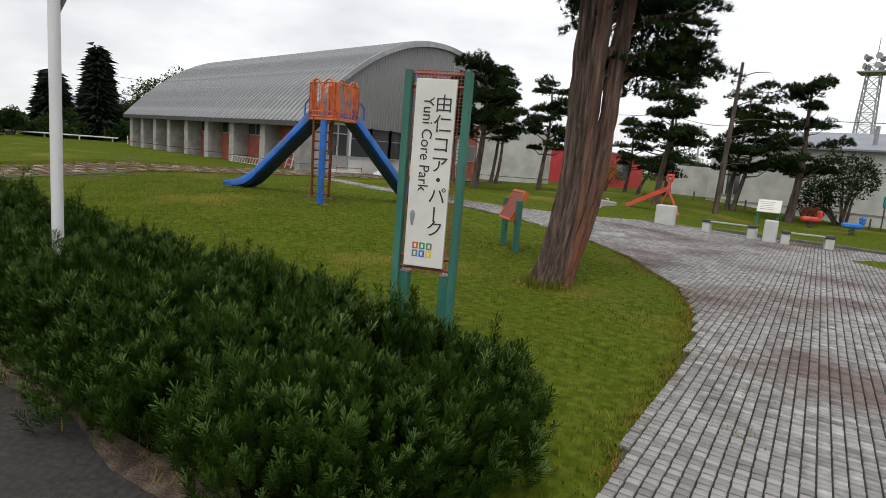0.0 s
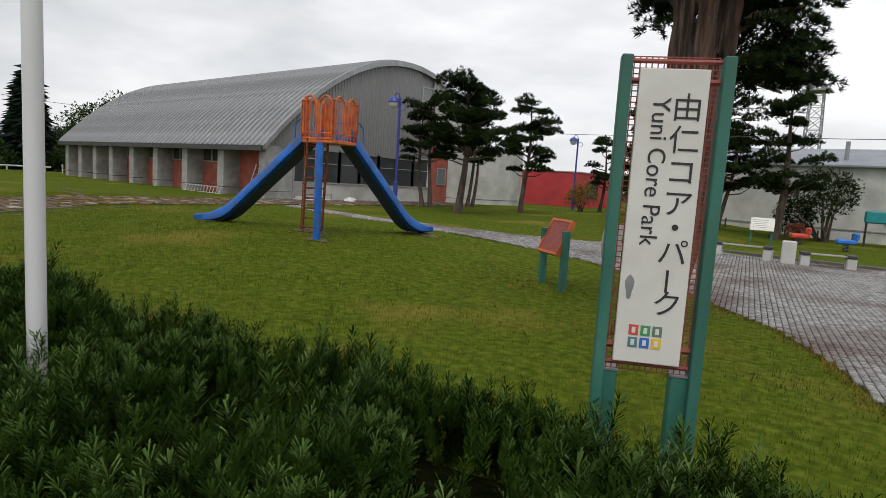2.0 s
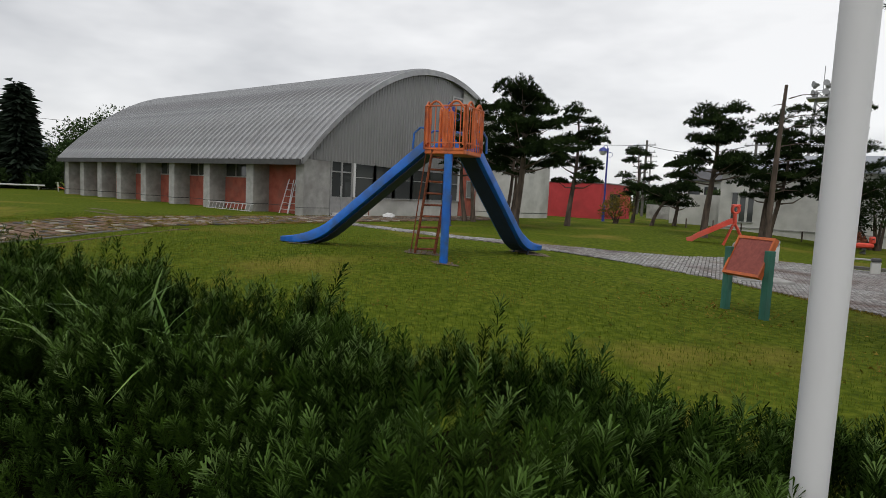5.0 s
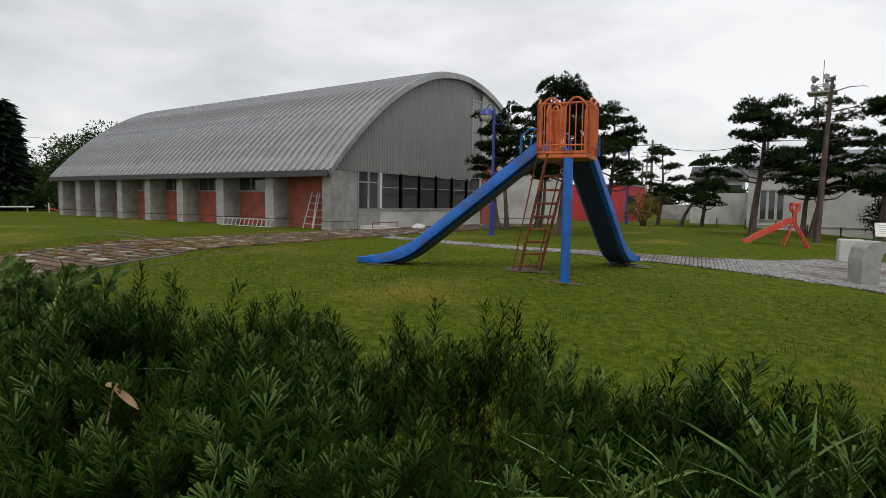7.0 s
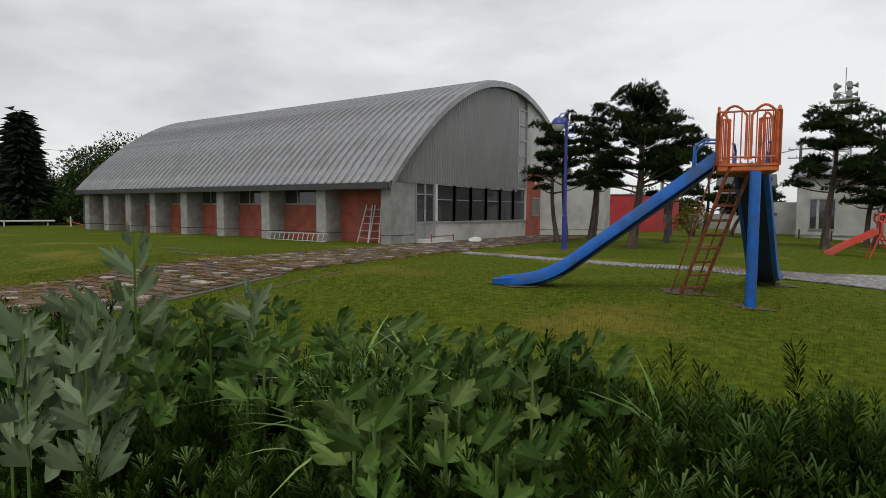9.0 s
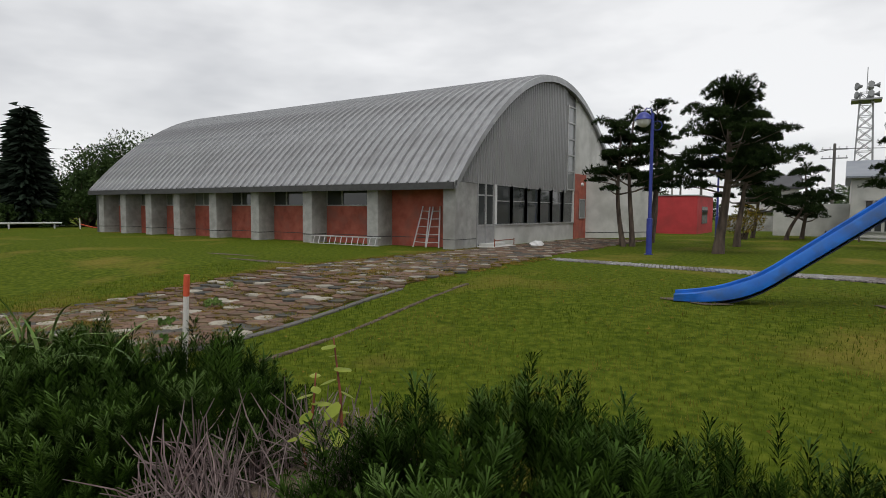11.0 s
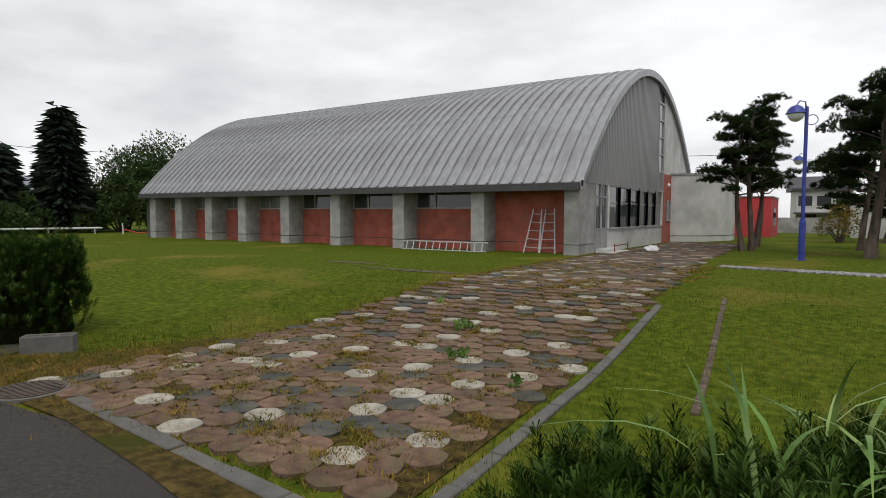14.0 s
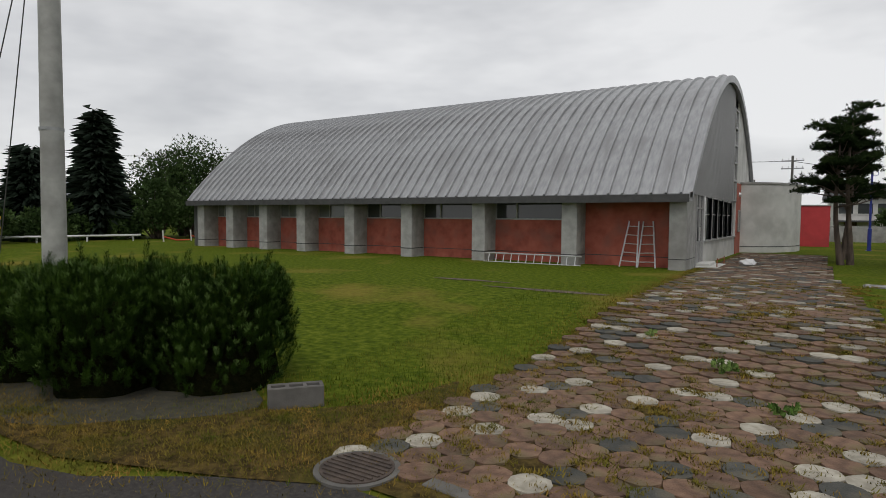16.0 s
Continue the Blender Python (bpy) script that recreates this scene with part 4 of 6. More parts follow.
def weed(name, x, y, leaves, material, label, category, length, width, seed, kind_leaf="blade", height=0.5, base=0.1):
    r = np.random.default_rng(seed)
    z0 = gz(x, y) + base
    t = thing(name, (0, 0, 0), label, category, "weeds in the hedge")
    vs, fs, k = [], [], 0
    for i in range(leaves):
        L = length * (0.6 + 0.6 * r.random())
        if kind_leaf == "blade":
            v, f = blade_leaf(L, width, 0.25 + 0.9 * r.random())
            o = np.array([x, y, z0]) + r.normal(size=3) * (0.08, 0.08, 0.03)
            tilt = 0.15 + 0.35 * r.random()
        else:
            v, f = lobed_leaf(L, width)
            o = np.array([x, y, z0 + height * (i + 0.5) / leaves]) + r.normal(size=3) * (0.02, 0.02, 0.02)
            tilt = (0.45 if material is SILVER else 0.65) + 0.6 * r.random()
        a = r.random() * TAU if kind_leaf == "blade" else i * 2.4 + r.random()
        m = np.array(Matrix.Rotation(a, 3, 'Z') @ Matrix.Rotation(tilt, 3, 'Y'))
        vs.append(v @ m.T + o)
        fs += [tuple(int(q) + k for q in g) for g in f]
        k += len(v)
    link("leaves", np.concatenate(vs), fs, material, t)
    part("stem", tube(B(), [(x, y, z0 - 0.4), (x, y, z0 + (height if kind_leaf != "blade" else 0.1))], [0.008, 0.005], 5), LEAF, t)
    return t


r = np.random.default_rng(77)
for i in range(84):
    x = -12.6 + 2.7 * r.random()
    y = 2.5 + 1.5 * r.random() + 0.1 * (x + 12)
    weed("broad_leaved_weed", x, y, 9, LEAF, "leafy green weed growing out of the hedge", "weed", 0.14, 0.075, 100 + i, "lobed", 0.4, 0.8)
for i, (x, y) in enumerate(((-11.75, 2.65), (-11.6, 2.5), (-11.95, 2.85), (-11.45, 2.4), (-11.8, 3.4), (-11.7, 2.3), (-12.1, 2.6), (-12.0, 2.35))):
    weed("mugwort", x, y, 16, SILVER, "silvery mugwort stalk rising above the hedge", "weed", 0.2, 0.085, 200 + i, "lobed", 0.95 if i == 2 else 0.6, 0.75)
for i, (x, y) in enumerate(((-11.0, 3.3), (-10.7, 3.4), (-10.9, 3.15), (-11.2, 3.4), (-10.6, 3.6), (-10.8, 3.0), (-6.3, 3.85), (-6.55, 3.95), (-2.6, 4.9), (-3.1, 4.6), (-11.1, 3.6), (-10.9, 3.5), (-11.3, 3.7), (-11.0, 3.9), (-10.8, 3.75), (-6.4, 3.7), (-6.15, 4.0), (-6.6, 3.75), (-9.6, 3.6), (-4.3, 4.7), (-4.6, 4.5), (-4.0, 4.9), (-5.2, 4.6), (-17.3, 2.5), (-17.8, 2.4), (-16.8, 2.7), (-16.3, 2.9), (-2.0, 5.2), (-5.7, 4.6), (-8.2, 3.8), (-17.5, 2.9))):
    weed("coarse_grass_tuft", x, y, 11, LEAF, "arching coarse green grass in the hedge", "weed", 0.5, 0.012, 300 + i, "blade", 0.5, 0.86 if y < 4.4 else 0.45)
for i, (x, y) in enumerate(((-22.15, 7.6), (-22.05, 7.75), (-22.25, 7.8), (-21.45, 6.3), (-21.3, 6.35), (-20.25, 5.6), (-23.4, 9.0), (-19.2, 4.6), (-19.0, 4.7), (-18.9, 4.3))):
    weed("path_weed", x, y, 14, LEAF, "small leafy green weed between the pavers", "weed", 0.09, 0.06, 500 + i, "lobed", 0.08, 0.03)
# dead shrub of pale twigs in the gap, with a yellowing sapling in it
t = thing("dead_shrub", (0, 0, 0), "dead leafless shrub of purple grey twigs in a hedge gap", "shrub")
r = np.random.default_rng(9)
n = 2200
u, th = r.random(n) * TAU, np.arcsin(r.random(n) ** 0.8)
p, nrm = dome(u, th, -14.65, 2.7, 0.55, 0.62, 0.88, gz(-14.8, 2.7), 2.0)
p -= nrm * (0.3 * r.random(n))[:, None]
d = nrm * 0.5 + np.array((0, 0, 0.5)) + r.normal(size=(n, 3)) * 0.5
d /= np.linalg.norm(d, axis=1, keepdims=True)
e = r.normal(size=(n, 3))
e = np.cross(d, e)
e /= np.linalg.norm(e, axis=1, keepdims=True)
g = np.cross(d, e)
L = (0.12 + 0.14 * r.random(n))[:, None]
bend = e * (r.normal(size=n) * 0.05)[:, None]
rings = []
for k, (f0, w) in enumerate(((0, 0.005), (0.5, 0.004), (1, 0.002))):
    c = p + d * L * f0 + bend * f0 * f0 * 1.4
    rings.append(np.stack([c + w * (math.cos(TAU * j / 3) * e + math.sin(TAU * j / 3) * g) for j in range(3)], 1))
v = np.stack(rings, 1).reshape(-1, 3)
q = np.array([(k * 3 + j, k * 3 + (j + 1) % 3, k * 3 + 3 + (j + 1) % 3, k * 3 + 3 + j) for k in range(2) for j in range(3)])
f = (q[None] + (np.arange(n) * 9)[:, None, None]).reshape(-1, 4)
tagged(link("twigs", v, f, TWIG, t), kind="stuff")
uu, tt = np.meshgrid(np.linspace(0, TAU, 25)[:-1], np.linspace(0, math.pi / 2, 7))
q, _ = dome(uu.ravel(), tt.ravel(), -14.65, 2.7, 0.4, 0.46, 0.68, gz(-14.8, 2.7), 2.0)
link("inner_dome", q, np.array([(i * 24 + c, i * 24 + (c + 1) % 24, i * 24 + 24 + (c + 1) % 24, i * 24 + 24 + c) for i in range(6) for c in range(24)]), SOIL, t, "brown litter between the twigs")


def oval_leaf(length, width):
    """A pointed oval leaf along z, folded on its midrib and drooping to its tip."""
    v, f = [], []
    for i in range(7):
        k = i / 6
        w = width * math.sin(math.pi * min(1, k * 0.93 + 0.07)) ** 0.8
        x = 0.3 * length * k * k
        v += [(x + 0.25 * w, -w, length * k), (x, 0, length * k), (x + 0.25 * w, w, length * k)]
    for i in range(6):
        a = 3 * i
        f += [(a, a + 1, a + 4, a + 3), (a + 1, a + 2, a + 5, a + 4)]
    return np.array(v), np.array(f)


def sapling(x, y, z, height, lean, leaves, size, seed):
    r = np.random.default_rng(seed)
    t = thing("yellowing_sapling", (0, 0, 0), "knotweed sapling with broad yellow green leaves on a red stem", "weed", "weeds in the hedge")
    top = Vector((x + lean[0], y + lean[1], z + height))
    part("stem", tube(B(), [(x, y, z - 0.5), (x, y, z), Vector((x, y, z)).lerp(top, 0.5) + Vector((0.015, 0, 0)), top], [0.009, 0.008, 0.006, 0.003], 6), RUST, t, "thin red stem")
    for i in range(leaves):
        k = (i + 0.4) / leaves
        L = size * (1.0 - 0.5 * k) * (0.85 + 0.3 * r.random())
        v, f = oval_leaf(L, L * 0.36)
        m = np.array(Matrix.Rotation(i * 2.6 + r.random() * 0.8, 3, 'Z') @ Matrix.Rotation(1.2 + 0.7 * r.random(), 3, 'Y'))
        o = np.array(Vector((x, y, z)).lerp(top, k))
        link("leaf", v @ m.T + o, f, SAPLING, t, smooth=True)


sapling(-14.58, 3.0, 0.42, 0.5, (-0.07, 0.02), 10, 0.135, 4)
sapling(-14.76, 2.95, 0.42, 0.34, (0.04, 0.03), 9, 0.125, 6)
# a large dry leaf caught on the hedge
dry = thing("dry_leaf", (-8.13, 3.18, 0.74), "small curled tan dry leaf caught on the hedge", "leaf", rz=30)
v, f = oval_leaf(0.1, 0.02)
link("blade", v @ np.array(Matrix.Rotation(2.0, 3, 'Y')).T, f, STRAW, dry, smooth=True)
v, f = oval_leaf(0.07, 0.018)
link("blade", v @ np.array(Matrix.Rotation(2.4, 3, 'Z') @ Matrix.Rotation(1.3, 3, 'Y')).T, f, STRAW, dry, smooth=True)
part("stalk", tube(B(), [(0, 0, 0.0), (-0.02, 0.01, -0.05), (-0.03, 0.0, -0.12)], [0.005, 0.004, 0.003], 6), STRAW, dry)
# pale flowers by the hedge foot
for i, (x, y, z) in enumerate(((-2.45, 4.3, 0.1), (-2.75, 4.3, 0.0), (-2.9, 4.2, -0.15), (-2.3, 4.35, -0.2))):
    fl = thing("pale_flower", (x, y, z), "small pale pink flower at the hedge foot", "flower", "flowers at the hedge")
    bm = B()
    for k in range(7):
        a = TAU * k / 7
        vs = [bm.verts.new(c) for c in ((0, 0, 0), (0.02 * math.cos(a - 0.4), 0.02 * math.sin(a - 0.4), 0.012), (0.035 * math.cos(a), 0.035 * math.sin(a), 0.02), (0.02 * math.cos(a + 0.4), 0.02 * math.sin(a + 0.4), 0.012))]
        bm.faces.new(vs)
    part("petals", bm, PETAL, fl)
    part("stem", tube(B(), [(0, 0, 0), (0.03, 0.02, -0.3)], 0.004, 5), LEAF, fl)
sk = thing("marker_stake", (-16.47, 3.43, 0.05), "white wooden marker stake with a red painted top", "stake")
part("shaft", tube(B(), [(-0.02, 0.02, -0.4), (0.06, 0.02, 0.86)], 0.019, 8), STAKEWHITE, sk)
part("top", tube(B(), [(0.0598, 0.02, 0.857), (0.07, 0.022, 1.0)], 0.0205, 8), STAKERED, sk, "red painted tip")


# ---- trees ----
TUFT = shoot_mesh(np.random.default_rng(3), 16, 0.08, 0.12, 0.011, 0.9, 0.55)


def pad(cx, cy, cz, r, n, rng, flat=0.5):
    """Tuft places in one flattened pad of needles."""
    a = rng.random(n) * TAU
    q = np.sqrt(rng.random(n))
    lump = 1 + 0.25 * np.sin(3 * a + cx * 5)
    p = np.column_stack([cx + r * q * lump * np.cos(a), cy + r * q * lump * np.sin(a), cz + r * flat * (1 - q * q) * (0.3 + 0.9 * rng.random(n)) - 0.06 * rng.random(n)])
    f = np.column_stack([np.cos(a) * q, np.sin(a) * q, 0.5 + 0 * a]) + rng.normal(size=(n, 3)) * 0.25
    return p, f


def niwaki_pine(x, y, height, spread, layers, seed, label, stems=1, bare=0.35, lean=(0.0, 0.0), thick=0.13, dens=46, top=True, name="garden_pine", size=1.0):
    """A cloud-pruned pine: bare trunk, limbs in tiers, a flat pad of needles at each limb's end."""
    rng = np.random.default_rng(seed)
    z0 = gz(x, y) - 0.1
    t = thing(name, (0, 0, 0), label, "tree", "pruned park pines")
    P, F = [], []
    for s in range(stems):
        bm = B()
        ox, oy = (0, 0) if s == 0 else (0.35 * math.cos(seed + s * 2.2), 0.35 * math.sin(seed + s * 2.2))
        hh = height * (1 - 0.14 * s)
        pts, rad = [], []
        for i in range(9):
            q = i / 8
            wob = 0.1 * math.sin(q * 5 + seed + s)
            pts.append(Vector((x + ox * (1 + q) + lean[0] * q + wob, y + oy * (1 + q) + lean[1] * q + 0.08 * math.cos(q * 4 + seed), z0 + hh * q)))
            rad.append(thick * (1.25 if i == 0 else 1) * (1 - 0.78 * q))
        tube(bm, pts, rad, 10)
        part("trunk", bm, BARK, t, smooth=True)
        for L in range(layers):
            q = bare + (0.95 - bare) * (L + 0.5 * rng.random()) / layers
            base = pts[int(q * 8)].lerp(pts[min(8, int(q * 8) + 1)], q * 8 - int(q * 8))
            reach = spread * (0.34 + 0.66 * math.sqrt(max(0.0, 1 - ((q - bare) / (1 - bare)) ** 1.6))) * (0.62 + 0.5 * rng.random())
            nl = 2 if L % 2 else 3
            a0 = rng.random() * TAU
            for k in range(nl):
                a = a0 + TAU * k / nl + rng.normal() * 0.35
                lq = min(0.97, max(bare, q + 0.055 * rng.normal())) * 8
                base = pts[int(lq)].lerp(pts[min(8, int(lq) + 1)], lq - int(lq))
                rr = reach * (0.6 + 0.5 * rng.random())
                end = base + Vector((rr * math.cos(a), rr * math.sin(a), (0.2 + 0.3 * rng.random()) * rr))
                mid = base.lerp(end, 0.5) + Vector((0, 0, -0.08 + 0.08 * rng.normal()))
                part("limb", tube(B(), [base, mid, end], [0.05 * (1.25 - q), 0.036 * (1.25 - q), 0.012], 5), BARK, t)
                for e, sc in ((end, 1.0), (base.lerp(end, 0.62) + Vector((0.1 * rng.normal(), 0.1 * rng.normal(), 0.1)), 0.75)):
                    pr = (0.24 + 0.3 * rng.random()) * sc * size
                    p, f = pad(e.x, e.y, e.z, pr, int(1.9 * dens * pr / 0.4), rng, 0.45 + 0.45 * rng.random())
                    P.append(p)
                    F.append(f)
        if top:
            for k in range(3):
                p, f = pad(pts[-1].x + 0.15 * rng.normal(), pts[-1].y + 0.15 * rng.normal(), pts[-1].z - 0.22 * k, (0.26 + 0.12 * k) * size, dens // 2 + 10 * k, rng, 0.5)
                P.append(p)
                F.append(f)
    P, F = np.concatenate(P), np.concatenate(F)
    v, f = scatter(*TUFT, P, F, 0.75 + 0.5 * rng.random(len(P)), rng)
    tagged(link("crown", v, f, NEEDLE_TREE, t, "clipped pads of dark green needles"), kind="stuff")
    return t


PINE = "cloud-pruned dark pine with a bare trunk on the lawn"
niwaki_pine(-16.4, 24.7, 5.6, 2.15, 12, 5, "large cloud-pruned pine with spreading dark pads on the lawn", 1, 0.36, (0.1, 0.1), 0.19, 60, size=1.2)
niwaki_pine(-20.4, 27.2, 6.0, 1.45, 8, 8, "slender cloud-pruned pine with small separate pads", 2, 0.45, (0.0, 0.0), 0.12, 40, size=0.8)
niwaki_pine(-20.5, 30.6, 6.8, 0.95, 7, 12, "tall thin pine with few pads beside the annex", 2, 0.42, (0.3, 0.2), 0.11, 40, size=0.8)
niwaki_pine(-16.5, 30.1, 5.6, 1.5, 9, 17, PINE, 1, 0.36, (0.2, -0.1), 0.14, 50)
niwaki_pine(-10.35, 31.4, 5.7, 1.6, 9, 23, "broad pine with a bare forked trunk on the lawn", 1, 0.42, (0.1, 0.0), 0.17, 56, size=1.15)
niwaki_pine(-8.9, 36.8, 6.4, 1.5, 9, 29, PINE, 2, 0.3, (0.2, 0.0), 0.13, 46)
niwaki_pine(-5.9, 36.6, 6.7, 2.1, 10, 31, PINE, 1, 0.28, (0.2, 0.0), 0.22, 56, size=1.25)
niwaki_pine(-17.1, 40.6, 4.9, 1.3, 5, 37, "small spreading pine by the back lawn", 1, 0.25, (0.2, 0.0), 0.12, 46)
niwaki_pine(-15.3, 39.0, 2.3, 1.9, 3, 41, "low twisted garden pine with a flat crown", 1, 0.55, (0.8, 0.0), 0.13, 60)
niwaki_pine(-14.6, 41.2, 4.3, 1.5, 5, 43, PINE, 1, 0.25, (0.0, 0.0), 0.12, 46)


def leafy_mound(name, x, y, rx, ry, h, n, label, category, material, seed, leaf=0.12, z0=None, lumps=9, group=""):
    """A crown of many small leaves in uneven clumps with gaps, on a few stems."""
    rng = np.random.default_rng(seed)
    z0 = gz(x, y) if z0 is None else z0
    t = thing(name, (0, 0, 0), label, category, group)
    P, F = [], []
    for k in range(lumps):
        a, q = rng.random() * TAU, math.sqrt(rng.random())
        c = np.array([x + rx * 0.75 * q * math.cos(a), y + ry * 0.75 * q * math.sin(a), z0 + h * (0.3 + 0.55 * (1 - q * q) * (0.6 + 0.5 * rng.random()) + 0.08 * rng.random())])
        s = (0.35 + 0.25 * rng.random()) * min(rx, h * 0.6)
        d = rng.normal(size=(n // lumps, 3))
        d /= np.linalg.norm(d, axis=1, keepdims=True)
        P.append(c + d * s * (0.55 + 0.5 * rng.random(len(d)))[:, None])
        F.append(d + (0, 0, 0.4) + 0.4 * rng.normal(size=d.shape))
        part("stem", tube(B(), [(x + 0.1 * rng.normal(), y + 0.1 * rng.normal(), z0 - 0.1), tuple((c + (x, y, z0)) / 2 + (0, 0, 0.05)), tuple(c)], [0.05 * rx, 0.03 * rx, 0.008], 5), BARK, t)
    lv = np.array([(-0.5, 0, 0), (0, 0.08, 0.4), (0.5, 0, 0), (0, -0.06, 1.0)]) * leaf
    P, F = np.concatenate(P), np.concatenate(F)
    v, f = scatter(lv, np.array([(0, 1, 3), (1, 2, 3)]), P, F, 0.7 + 0.6 * rng.random(len(P)), rng)
    tagged(link("crown", v, f, material, t), kind="stuff")
    return t


leafy_mound("round_bush", -4.3, 39.8, 1.9, 1.6, 3.3, 4200, "rounded dark green bush by the play toys", "bush", NEEDLE_TREE, 3, 0.14)
leafy_mound("reddish_shrub", -5.2, 37.6, 0.6, 0.5, 0.9, 700, "low dark red flowering shrub", "bush", RUST, 4, 0.1)
leafy_mound("yellowing_shrub", -17.3, 38.2, 1.0, 0.9, 1.8, 1100, "yellow brown thinning shrub on the back lawn", "bush", DRY, 5, 0.12)


def spruce(x, y, h, r0, seed, label):
    rng = np.random.default_rng(seed)
    t = thing("tall_spruce", (0, 0, 0), label, "tree", "far spruces")
    part("trunk", tube(B(), [(x, y, -0.5), (x, y, h * 0.98)], [0.32, 0.04], 8), BARK, t)
    P, F = [], []
    for k in range(46):
        q = k / 46
        z = h * (0.1 + 0.9 * q)
        rr = r0 * (1 - q) ** 0.85 * (0.75 + 0.45 * rng.random()) + 0.15
        m = int(90 * (1 - q) + 16)
        a = rng.random(m) * TAU
        s = np.sqrt(rng.random(m))
        droop = 0.25 * s * rr
        P.append(np.column_stack([x + rr * s * np.cos(a) * (1 + 0.2 * np.sin(5 * a + k)), y + rr * s * np.sin(a), z - droop + 0.2 * rng.normal(size=m)]))
        F.append(np.column_stack([np.cos(a), np.sin(a), -0.2 + 0 * a]))
    lv = np.array([(-0.22, 0, 0), (0, 0.12, 0.3), (0.22, 0, 0), (0, -0.1, 0.95)])
    P, F = np.concatenate(P), np.concatenate(F)
    v, f = scatter(lv, np.array([(0, 1, 3), (1, 2, 3)]), P, F, 0.7 + 0.7 * rng.random(len(P)), rng)
    tagged(link("crown", v, f, CONIFER, t), kind="stuff")


spruce(-64.5, 21.6, 9.0, 1.55, 3, "tall dark spruce beyond the lawn")
spruce(-66, 18.0, 6.2, 1.5, 5, "dark spruce beside the far house")
spruce(-58, 9.5, 7.5, 2.0, 6, "dark spruce beside the road")
for i, (x, y, rx, h) in enumerate(((-65, 26.5, 2.2, 5.2), (-66.5, 29.5, 2.4, 6.4), (-63, 25.0, 1.7, 3.6), (-68, 32.5, 2.6, 6.6), (-62.5, 27.6, 1.6, 3.2), (-67, 24.2, 2.0, 3.2), (-64.5, 19.2, 1.5, 2.0), (-63.5, 22.6, 1.4, 1.7), (-63, 17.2, 1.5, 1.6), (-62, 14, 1.6, 1.7), (-61, 11, 1.5, 1.6), (-66, 35, 2.4, 5.0))):
    leafy_mound("far_tree", x, y, rx * 1.2, rx * 1.2, h * 1.2, 4200, "leafy green tree beyond the end of the lawn", "tree", BROADLEAF, 50 + i, 0.24, z0=-0.1, lumps=18, group="far trees")


